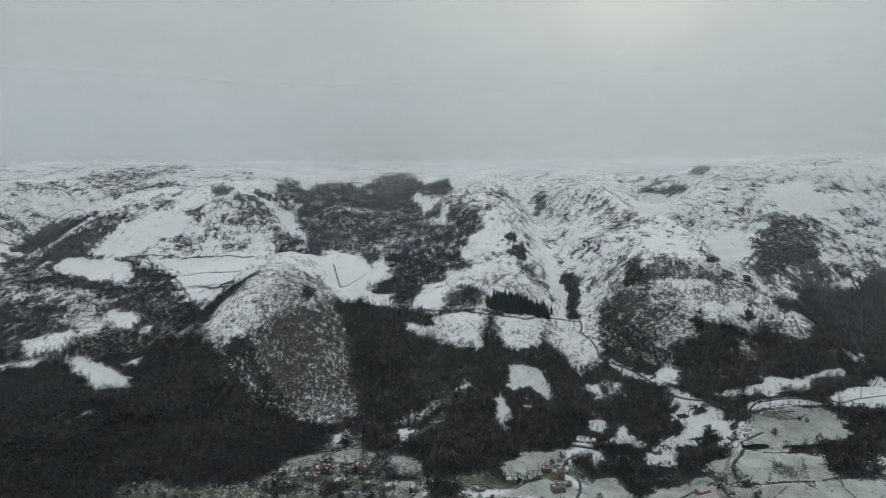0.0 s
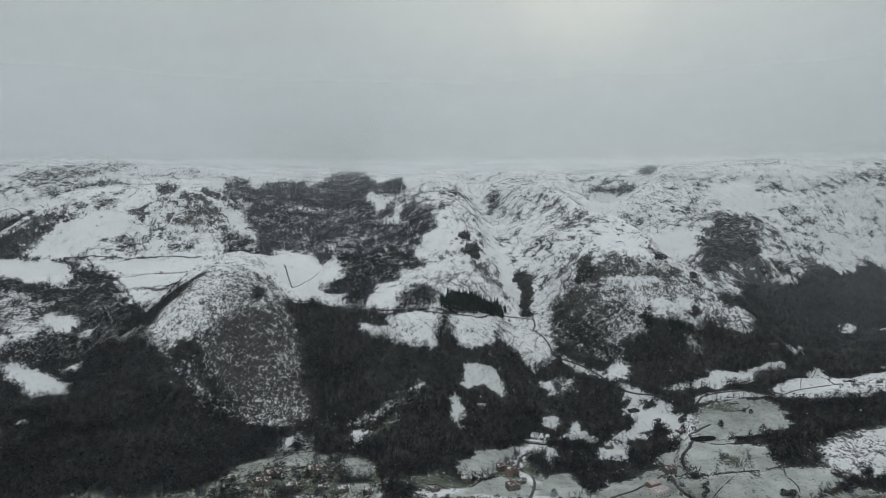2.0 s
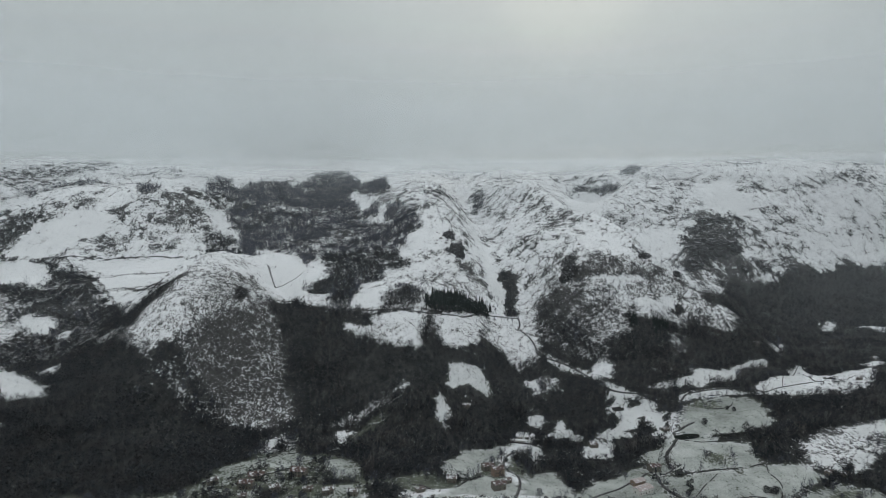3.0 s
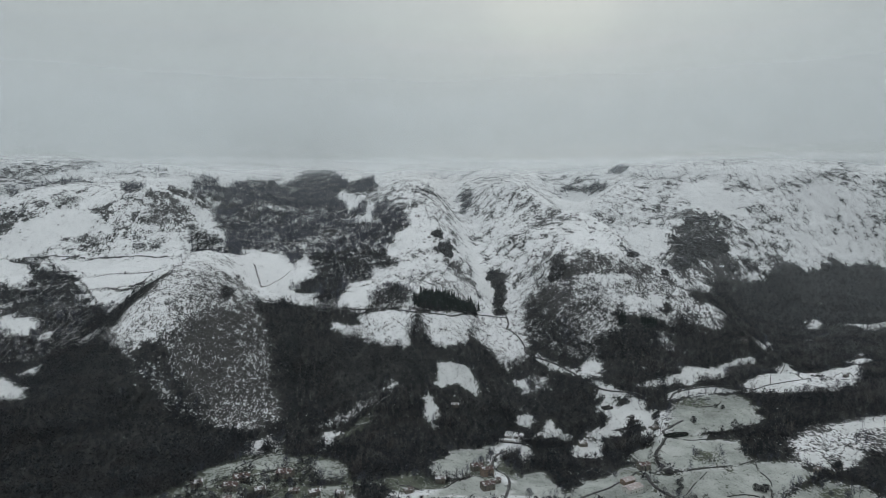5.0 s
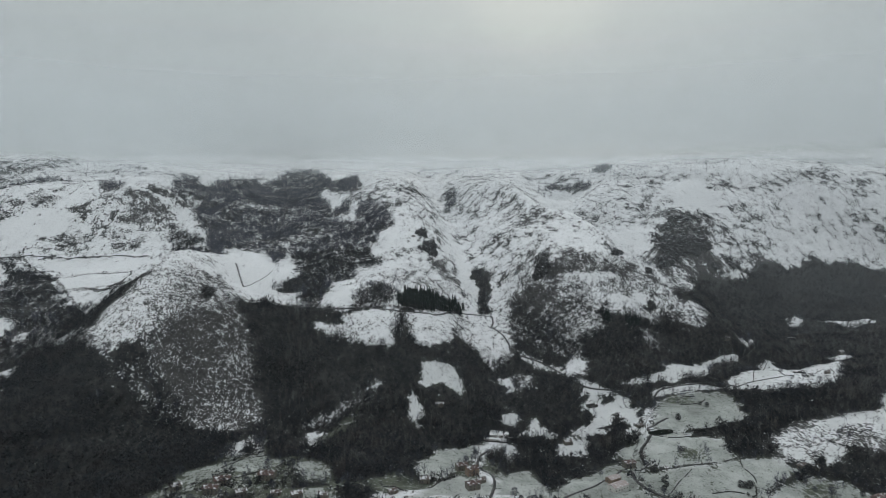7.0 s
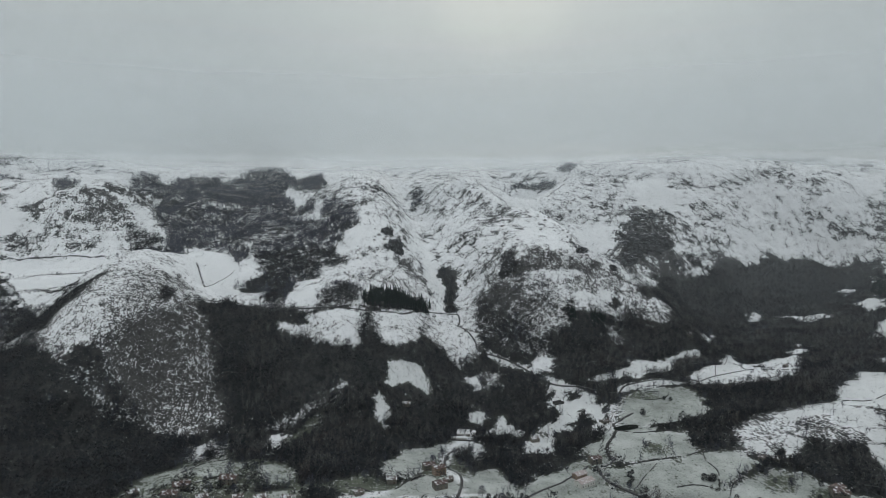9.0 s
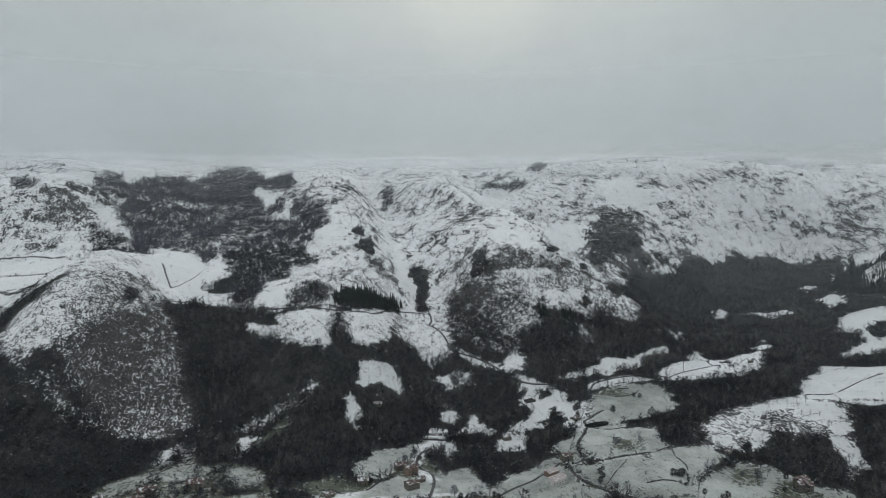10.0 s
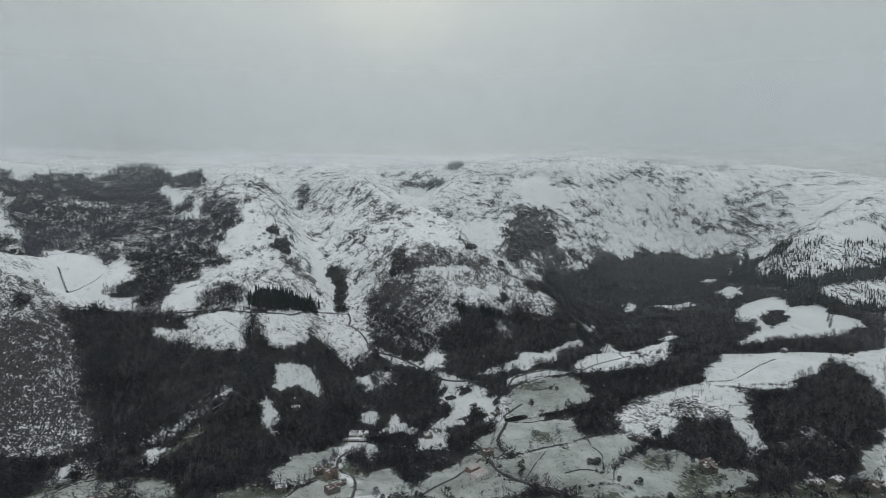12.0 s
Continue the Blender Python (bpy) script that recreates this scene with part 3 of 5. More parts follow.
cover('thin', (170, 590), (231, 648), (282, 675), (290, 641), (285, 597), (295, 556), (275, 542))
cover('thin', (352, 502), (368, 532), (403, 553), (437, 560), (457, 541), (469, 515), (476, 493), (489, 479), (479, 466), (443, 454), (395, 471), (352, 493))
cover('grass', (413, 548), (432, 554), (450, 537), (433, 521), (404, 519), (402, 534))
cover('village', (431, 508), (456, 516), (463, 487), (429, 466), (399, 472))
cover('speck', (522, 838), (621, 947), (682, 985), (685, 972), (710, 957), (763, 962), (797, 957), (768, 902), (647, 782), (602, 764), (562, 776), (524, 789), (500, 796))
cover('scrub', (448, 644), (500, 670), (571, 672), (616, 661), (624, 623), (600, 583), (558, 567), (506, 597), (468, 598), (429, 597))
cover('snow', (630, 691), (765, 792), (805, 764), (883, 749), (951, 725), (1076, 751), (914, 642), (855, 646), (858, 674), (765, 636), (681, 599), (636, 617), (631, 639), (604, 653))
cover('snow', (951, 725), (1076, 751), (783, 553), (785, 566), (833, 614), (850, 647))
cover('snow', (534, 668), (570, 671), (604, 665), (594, 644), (552, 645), (521, 645))
cover('heath', (457, 656), (496, 664), (523, 667), (520, 647), (477, 639), (453, 640))
cover('snow', (573, 644), (604, 648), (620, 635), (608, 609), (584, 598), (564, 611))
cover('snow', (587, 596), (603, 586), (586, 566), (569, 566), (566, 547), (547, 522), (531, 507), (524, 515), (539, 540), (546, 558))
cover('speck', (496, 644), (527, 640), (527, 622), (517, 610), (492, 628))
cover('snow', (446, 615), (465, 624), (473, 614), (465, 594), (457, 581), (450, 595))
cover('snow', (494, 611), (508, 608), (486, 579), (470, 573), (474, 588))
cover('speck', (512, 507), (526, 506), (519, 496), (506, 498))
cover('thin', (555, 426), (589, 442), (620, 459), (649, 471), (662, 470), (580, 414), (574, 423))
cover('village', (481, 434), (506, 444), (530, 446), (544, 434), (534, 416), (518, 415))
cover('speck', (521, 450), (541, 455), (529, 442), (514, 442))
cover('heath', (604, 516), (618, 517), (609, 506), (597, 507))
cover('heath', (552, 499), (566, 504), (556, 492))
cover('heath', (-141, 740), (-145, 796), (-130, 822), (-113, 805), (-107, 763))
cover('grass', (-187, 593), (-167, 619), (-149, 669), (-130, 696), (-134, 653), (-149, 614), (-166, 596), (-178, 579))
cover('lean', (-165, 635), (-155, 666), (-143, 696), (-119, 729), (-110, 759), (-99, 762), (-88, 730), (-69, 723), (-80, 707), (-89, 679), (-109, 668), (-126, 671), (-137, 640), (-150, 613))
cover('lean', (-61, 707), (-42, 713), (-30, 694), (-24, 661), (-24, 635), (-40, 637), (-53, 653), (-61, 679))
cover('lean', (-50, 581), (-47, 611), (-32, 617), (-19, 599), (-17, 574), (-44, 569))
cover('lean', (-129, 567), (-126, 587), (-119, 596), (-118, 574), (-125, 563))
cover('grass', (-236, 566), (-205, 582), (-168, 601), (-162, 583), (-199, 563))
cover('grass', (-69, 587), (-54, 598), (-53, 581), (-68, 575))
cover('oak', (-102, 781), (-90, 787), (-76, 762), (-77, 732), (-93, 735))
cover('oak', (-129, 768), (-121, 788), (-111, 752), (-120, 735))
cover('oak', (-66, 638), (-56, 655), (-49, 634), (-30, 636), (-29, 619), (-61, 616))
cover('oak', (-162, 575), (-149, 587), (-141, 563), (-157, 561))
cover('oak', (-118, 595), (-102, 604), (-96, 581), (-107, 568))
cover('grass', (-300, 559), (-292, 574), (-283, 582), (-255, 572), (-235, 564), (-268, 556))
cover('oak', (-120, 858), (-69, 910), (14, 934), (62, 900), (86, 814), (60, 674), (10, 644), (-16, 735), (-44, 761), (-97, 790))
cover('scrub', (-68, 846), (-50, 858), (-19, 870), (13, 882), (37, 873), (-3, 864), (-33, 840), (-64, 838))
cover('speck', (17, 893), (34, 904), (44, 898), (25, 888))
cover('grass', (-60, 783), (-33, 818), (5, 856), (-10, 827), (-35, 782))
cover('speck', (-61, 823), (-52, 829), (-40, 819), (-40, 783), (-56, 773))
cover('snow', (69, 852), (81, 876), (90, 862), (93, 840), (81, 813), (77, 831))
cover('heath', (-1223, 1756), (-1162, 1856), (-1133, 1849), (-1137, 1762), (-1093, 1613), (-1095, 1563))
cover('heath', (-1261, 1967), (-1207, 2023), (-1160, 1977), (-1224, 1935))
cover('scrub', (-1186, 2114), (-1107, 2262), (-963, 2400), (-899, 2315), (-1003, 2171), (-1076, 2025), (-1131, 2030))
cover('wood', (-1061, 2006), (-1049, 2043), (-994, 2101), (-915, 2136), (-867, 2158), (-880, 2086), (-991, 2074), (-1028, 2005))
cover('oak', (-1084, 1585), (-1128, 1747), (-1129, 1841), (-1086, 1897), (-902, 1694), (-935, 1658), (-963, 1628), (-1002, 1595), (-1026, 1566))
cover('speck', (-1132, 1877), (-927, 1694), (-922, 1673), (-1122, 1866))
cover('snow', (-844, 1572), (-834, 1618), (-807, 1652), (-783, 1682), (-734, 1706), (-667, 1690), (-641, 1669), (-632, 1644), (-661, 1634), (-721, 1604), (-760, 1565), (-769, 1541), (-816, 1537))
cover('oak_sparse', (-1007, 1561), (-960, 1598), (-922, 1634), (-877, 1675), (-825, 1683), (-829, 1658), (-839, 1628), (-853, 1585), (-870, 1556), (-838, 1533), (-939, 1536))
cover('scrub', (-787, 1732), (-763, 1776), (-721, 1758), (-734, 1715), (-775, 1714))
cover('wood', (-658, 1838), (-639, 1868), (-575, 1762), (-573, 1728), (-625, 1727))
cover('heath', (-662, 1769), (-535, 1755), (-448, 1746), (-404, 1719), (-368, 1595), (-423, 1557), (-535, 1559), (-597, 1627), (-628, 1675))
cover('snow', (-514, 1762), (-464, 1767), (-421, 1769), (-394, 1731), (-426, 1723), (-474, 1745))
cover('scrub', (-675, 1601), (-633, 1617), (-617, 1579), (-656, 1570))
cover('scrub', (-553, 1623), (-502, 1636), (-478, 1567), (-528, 1565))
cover('oak_sparse', (-444, 1673), (-373, 1647), (-286, 1271), (-412, 1559))
cover('oak_sparse', (-1085, 1549), (-777, 1528), (-726, 1522), (-593, 1340), (-410, 1038), (-371, 954), (-417, 955), (-463, 959), (-549, 928), (-654, 920))
cover('oak_sparse', (-788, 1523), (-716, 1536), (-589, 1359), (-498, 1222), (-392, 1029), (-382, 1058), (-349, 1070), (-319, 1083), (-305, 1115), (-304, 1070), (-317, 1027), (-346, 999), (-360, 971), (-376, 950), (-446, 1023), (-501, 1106), (-559, 1143), (-629, 1278), (-658, 1360))
cover('oak', (-446, 1069), (-435, 1101), (-388, 1023), (-382, 1058), (-349, 1070), (-319, 1083), (-305, 1115), (-304, 1070), (-317, 1027), (-346, 999), (-360, 971), (-376, 950), (-412, 979))
cover('snow', (-667, 1543), (-469, 1524), (-321, 1136), (-322, 1095), (-452, 1409), (-507, 1403), (-545, 1340), (-615, 1456), (-672, 1514))
cover('snow', (-557, 1300), (-536, 1348), (-433, 1329), (-417, 1228), (-489, 1257), (-520, 1255))
cover('snow', (-488, 1261), (-385, 1119), (-396, 1105), (-450, 1199))
cover('snow', (-518, 1234), (-491, 1246), (-451, 1169), (-443, 1122), (-494, 1201))
cover('snow', (-922, 1510), (-861, 1520), (-791, 1516), (-724, 1472), (-662, 1359), (-640, 1277), (-705, 1313), (-806, 1397), (-885, 1456))
cover('heath', (-731, 1520), (-688, 1513), (-630, 1411), (-690, 1458))
cover('heath', (-964, 1492), (-954, 1511), (-891, 1430), (-921, 1424))
cover('scrub', (-831, 1312), (-699, 1249), (-624, 1174), (-608, 1120), (-643, 1109), (-737, 1184))
cover('scrub', (-1028, 1465), (-936, 1424), (-803, 1222), (-822, 1198), (-857, 1216))
cover('heath', (-687, 1116), (-599, 1103), (-565, 1038), (-589, 1014))
cover('snow', (-597, 1108), (-597, 1137), (-566, 1126), (-529, 1100), (-522, 1065), (-534, 1042), (-563, 1061))
cover('speck', (-511, 1052), (-489, 1068), (-482, 1031), (-499, 1029))
cover('speck', (-689, 1026), (-652, 1041), (-624, 1051), (-597, 1014), (-589, 967), (-623, 965), (-633, 949))
cover('speck', (-658, 927), (-632, 938), (-609, 948), (-598, 912), (-646, 909))
cover('snow', (-564, 936), (-541, 944), (-495, 913), (-461, 887), (-424, 840), (-413, 814), (-447, 814), (-468, 825), (-501, 872))
cover('speck', (-469, 911), (-446, 924), (-429, 893), (-449, 889))
cover('speck', (-438, 736), (-422, 745), (-419, 725))
cover('heath', (-462, 736), (-459, 742), (-446, 718))
cover('heath', (-439, 1007), (-387, 978), (-390, 953))
cover('scrub', (-311, 1145), (-273, 1156), (-238, 1188), (-191, 1158), (-167, 1034), (-150, 966), (-125, 881), (-171, 839), (-198, 832), (-225, 872), (-256, 901), (-307, 884), (-332, 893), (-372, 959), (-348, 1009), (-317, 1076))
cover('heath', (-311, 1145), (-239, 1183), (-194, 1152), (-216, 1073), (-269, 985), (-289, 930), (-311, 897), (-335, 902), (-371, 958), (-348, 1009), (-317, 1076))
cover('bracken', (-274, 964), (-184, 1125), (-145, 967), (-114, 870), (-167, 816), (-200, 815), (-230, 866), (-257, 912))
cover('oak', (-310, 891), (-285, 919), (-264, 909), (-280, 875), (-304, 876))
cover('oak_sparse', (-306, 882), (-260, 904), (-226, 871), (-199, 827), (-242, 774), (-285, 796), (-310, 849))
cover('oak', (-305, 845), (-289, 857), (-264, 827), (-242, 801), (-229, 781), (-247, 765), (-285, 796))
cover('oak', (-259, 862), (-250, 878), (-236, 860), (-244, 845))
cover('oak', (-246, 1093), (-234, 1124), (-227, 1102), (-240, 1077))
cover('snow', (-272, 1160), (-252, 1257), (-241, 1292), (-234, 1236), (-253, 1171))
cover('wood', (-495, 1792), (-594, 2281), (-539, 2349), (-460, 2172), (-471, 2073), (-518, 2116))
cover('wood', (-473, 2143), (-457, 2306), (-417, 2426), (-357, 2461), (-300, 2349), (-279, 2543), (-197, 2654), (-105, 2596), (-77, 2233), (-107, 2162), (-88, 2022), (-39, 1822), (-14, 1835), (-6, 1675), (23, 1618), (92, 1553), (103, 1516), (65, 1510), (47, 1467), (21, 1438), (34, 1364), (-4, 1278), (-52, 1322), (-36, 1179), (-53, 1087), (-83, 1096), (-96, 1270), (-144, 1293), (-116, 1381), (-109, 1451), (-142, 1528), (-168, 1404), (-195, 1518), (-251, 1531), (-290, 1553), (-266, 1343), (-344, 1594), (-388, 1729), (-467, 2043))
cover('snow', (-247, 1302), (-261, 1377), (-246, 1495), (-189, 1467), (-167, 1449), (-166, 1388), (-195, 1250), (-202, 1223), (-221, 1243))
cover('snow', (-191, 1237), (-175, 1361), (-129, 1386), (-148, 1331), (-148, 1280), (-160, 1240))
cover('speck', (-147, 1221), (-119, 1276), (-90, 1202), (-95, 1127), (-129, 1162))
cover('oak_sparse', (-129, 1542), (21, 1470), (35, 1397), (-4, 1278), (-52, 1322), (-40, 1187), (-57, 1084), (-84, 1110), (-91, 1290), (-144, 1293), (-116, 1381))
cover('oak', (-147, 1349), (-116, 1381), (-96, 1270), (-139, 1292))
cover('snow', (-84, 2154), (-39, 2016), (-19, 1829), (-46, 1845), (-68, 1972))
cover('speck', (-66, 1774), (-14, 1741), (24, 1645), (18, 1628), (-36, 1706))
cover('wood', (-80, 2313), (13, 2351), (32, 2021), (-7, 2003), (-73, 2160))
cover('scrub', (-16, 2001), (28, 1936), (91, 1757), (18, 1767), (-13, 1865))
cover('wood', (22, 1787), (72, 1757), (94, 1603), (107, 1539), (53, 1557), (9, 1674))
cover('scrub', (65, 1909), (111, 1894), (161, 1888), (204, 1895), (148, 1731), (105, 1786))
cover('wood', (311, 2108), (325, 2270), (363, 2352), (373, 2282), (352, 2174))
cover('heath', (28, 1936), (109, 1850), (186, 1727), (217, 1669), (193, 1429), (216, 1365), (238, 1286), (213, 1208), (90, 1163), (80, 1353), (111, 1476), (122, 1552), (59, 1727))
cover('snow', (55, 1469), (88, 1497), (117, 1492), (86, 1416), (61, 1423))
cover('snow', (-45, 1143), (-27, 1248), (1, 1118), (-4, 1060), (-18, 1085))
cover('speck', (-4, 1271), (56, 1352), (74, 1253), (40, 1179))
cover('oak_sparse', (6, 1115), (49, 1176), (69, 1133), (55, 1057), (11, 1051))
cover('oak_sparse', (21, 1433), (57, 1382), (45, 1321), (26, 1333))
cover('pine', (69, 1058), (82, 1107), (129, 1185), (174, 1199), (209, 1195), (158, 1120), (92, 1060))
cover('snow', (223, 1817), (285, 1987), (265, 1685), (269, 1491), (265, 1334), (240, 1233), (229, 1334), (222, 1449), (218, 1563))
cover('drift', (311, 1961), (365, 1815), (385, 1455), (376, 1330), (339, 1371), (292, 1509), (284, 1664))
cover('oak', (265, 1473), (288, 1452), (302, 1396), (283, 1279), (265, 1219), (246, 1219), (270, 1365))
cover('drift', (-64, 1050), (-51, 1048), (-22, 1018), (-13, 1039), (15, 1034), (72, 1044), (75, 1024), (59, 993), (69, 977), (58, 960), (32, 969), (6, 980), (-21, 995), (-40, 1012))
cover('drift', (84, 1019), (95, 1047), (146, 1112), (189, 1160), (181, 1105), (161, 1042), (121, 984), (99, 981), (87, 999))
cover('oak_sparse', (67, 1036), (87, 1046), (91, 1011), (78, 978), (67, 995))
cover('heath', (183, 1142), (279, 1208), (282, 1177), (283, 1126), (268, 1050), (239, 1021), (208, 1015), (197, 1056), (175, 1064))
cover('oak', (378, 891), (485, 980), (625, 1038), (928, 1313), (721, 1017), (558, 857), (518, 830), (422, 850), (370, 873))
cover('snow', (381, 880), (414, 882), (450, 891), (496, 933), (577, 984), (643, 991), (624, 974), (585, 967), (511, 869), (462, 853), (436, 862), (400, 869))
cover('speck', (667, 1030), (747, 1122), (750, 1095), (672, 1014))
cover('snow', (516, 814), (535, 832), (569, 851), (671, 978), (711, 1002), (567, 797), (523, 802))
cover('heath', (442, 1931), (482, 1774), (494, 1603), (528, 1426), (547, 1345), (507, 1184), (553, 1174), (611, 1121), (729, 1162), (591, 1064), (458, 1093), (340, 1198), (322, 1348), (384, 1358), (414, 1686))
cover('scrub', (303, 1221), (337, 1186), (385, 1139), (440, 1097), (452, 1077), (521, 1079), (615, 1108), (731, 1166), (618, 1043), (539, 1072), (499, 987), (473, 975), (479, 1027), (399, 1014), (350, 976), (300, 1049), (284, 1121))
cover('snow', (450, 1103), (521, 1123), (549, 1113), (507, 1092), (455, 1079))
cover('snow', (378, 1184), (413, 1164), (496, 1137), (442, 1128), (390, 1157))
cover('drift', (473, 1491), (505, 1396), (519, 1317), (495, 1186), (445, 1195), (433, 1324))
cover('rock', (376, 1307), (393, 1289), (377, 1218), (389, 1185), (363, 1187), (362, 1221))
cover('oak', (514, 1096), (545, 1109), (549, 1097), (517, 1080))
cover('oak', (375, 1021), (418, 1015), (474, 1020), (473, 975), (498, 979), (574, 1031), (550, 984), (379, 894), (381, 942), (354, 974))
cover('oak', (435, 1068), (456, 1057), (478, 1048), (510, 1055), (517, 1039), (475, 1018), (418, 1015))
cover('pine', (461, 1038), (480, 1051), (498, 1048), (482, 1025), (458, 1019))
cover('pine', (431, 1051), (445, 1054), (440, 1036), (426, 1034))
cover('oak_sparse', (298, 1198), (329, 1156), (357, 1052), (362, 985), (322, 1026), (293, 1096))
cover('snow', (686, 2234), (759, 2276), (780, 2074), (708, 1964), (506, 1544), (593, 1918), (561, 1924))
cover('wood', (738, 2337), (818, 2275), (805, 2102), (786, 2099), (764, 2290), (700, 2279), (633, 2148))
cover('wood', (877, 2298), (989, 2427), (972, 2299), (884, 2191))
cover('heath', (668, 1886), (772, 2019), (922, 2189), (1031, 2134), (1065, 1985), (923, 1863), (855, 1758), (755, 1771), (708, 1772), (538, 1446))
cover('heath', (855, 1758), (923, 1863), (996, 1819), (1135, 1782), (1307, 1885), (1139, 1626), (988, 1538), (812, 1421), (621, 1140), (581, 1188), (791, 1652))
cover('snow', (732, 1754), (790, 1751), (809, 1719), (804, 1674), (746, 1641), (520, 1196))
cover('snow', (1014, 1953), (1130, 1976), (1107, 1875), (1175, 1848), (1139, 1789), (1068, 1804), (967, 1824), (942, 1840), (1028, 1881))
cover('rock', (799, 1637), (876, 1736), (949, 1790), (1042, 1785), (1058, 1757), (990, 1674), (898, 1531), (814, 1477), (788, 1478), (769, 1466), (754, 1498))
cover('rock', (873, 1486), (956, 1580), (920, 1505), (876, 1477))
cover('rock', (980, 1606), (1045, 1607), (1011, 1575), (979, 1569))
cover('scrub', (1131, 1858), (1189, 1872), (1282, 1914), (1327, 1915), (1292, 1862), (1209, 1825), (1129, 1826))
cover('speck', (1267, 1992), (1503, 2050), (1650, 1974), (1736, 1835), (1876, 1740), (1898, 1597), (1532, 1219), (1744, 1506), (1603, 1639), (1155, 1628), (1094, 1658), (1084, 1770))
cover('heath', (1401, 1979), (1533, 1957), (1564, 1841), (1498, 1820), (1431, 1856), (1371, 1886))
cover('heath', (1712, 1756), (1851, 1766), (1943, 1728), (1903, 1645), (1880, 1561), (1845, 1639), (1787, 1703), (1715, 1732))
cover('heath', (1696, 1687), (1778, 1647), (1825, 1535), (1538, 1224), (1510, 1225), (1789, 1587))
cover('heath', (1514, 1780), (1640, 1758), (1660, 1727), (1541, 1755))
cover('snow', (1142, 1731), (1303, 1745), (1474, 1732), (1666, 1680), (1623, 1660), (1421, 1695), (1244, 1695))
cover('oak', (1122, 1610), (1322, 1654), (1436, 1658), (1553, 1635), (1604, 1592), (1557, 1567), (1336, 1592), (1062, 1551))
cover('speck', (1003, 1366), (1064, 1377), (1015, 1322), (989, 1332))
cover('speck', (841, 1130), (993, 1285), (949, 1226))
cover('speck', (801, 985), (848, 1009), (827, 962), (794, 961))
cover('speck', (1340, 1454), (1472, 1537), (1281, 1347))
cover('snow', (1220, 1269), (1254, 1266), (1180, 1140), (1155, 1168))
cover('speck', (753, 1134), (764, 1116), (681, 1019))
cover('heath', (1062, 1330), (1148, 1249), (1125, 1233), (1049, 1292))
cover('pines_sparse', (1560, 1570), (1447, 1254), (1473, 1211), (1622, 1131), (1323, 921), (1242, 942), (1233, 1069), (1239, 1183), (1364, 1375))
cover('snow', (1477, 1230), (1532, 1195), (1678, 1171), (1596, 1112), (1490, 1131), (1455, 1196))
cover('pine', (1286, 1299), (1633, 1574), (1453, 1259), (1412, 1247), (1619, 1517), (1285, 1226), (1257, 1090), (1308, 1060), (1397, 1059), (1508, 1050), (1475, 1026), (1356, 1028), (1260, 1035), (1225, 1091), (1215, 1176))
cover('pine', (1239, 1031), (1191, 977), (1286, 895), (1323, 921), (1257, 978))
cover('snow', (1091, 1088), (1144, 1093), (1188, 1044), (1162, 1007), (1209, 993), (1181, 944), (1216, 886), (1120, 850), (1029, 846), (976, 860), (840, 830), (871, 873), (1008, 938), (1025, 980), (1008, 1000))
cover('oak', (1048, 988), (1117, 1023), (1131, 994), (1079, 943), (1025, 927))


def graded(*stretches):
    return np.concatenate([np.linspace(a, b, n)[:-1] for a, b, n in stretches] + [[stretches[-1][1]]])


def build_ground():
    xs = graded((-4700, -1500, 64), (-1500, -800, 105), (-800, 1000, 350), (1000, 1900, 135), (1900, 4900, 62))
    ys = graded((-1500, 380, 24), (380, 1300, 220), (1300, 2400, 170), (2400, 4900, 115))
    gx, gy = np.meshgrid(xs, ys)
    x, y = gx.ravel(), gy.ravel()
    share = cover_at(x, y)
    z = ground_height(x, y, share)
    nx, ny = len(xs), len(ys)
    i = np.arange(nx * ny).reshape(ny, nx)
    faces = np.stack([i[:-1, :-1], i[:-1, 1:], i[1:, 1:], i[1:, :-1]], -1).reshape(-1, 4)
    me = raw_mesh("ground", np.stack([x, y, z], -1), faces, MAT_GROUND, True)
    for name, value in (("level", snow_level(x, y, share)), ("thin", np.minimum(1, blend(share, 1) + share["snow"] * (0.06 + 0.26 * np.clip((250 - z) / 110, 0, 1)))), ("craggy", np.clip((np.hypot(x, y) - 1080) / 420, 0, 1)), ("brown", blend(share, 2)), ("stone", blend(share, 3))):
        at = me.attributes.new(name, "FLOAT", "POINT")
        at.data.foreach_set("value", value.astype(np.float32))
    tagged(new("ground", me), "snow covered valley and mountain side with fields, heath and rock", "ground", kind="structure")


build_ground()


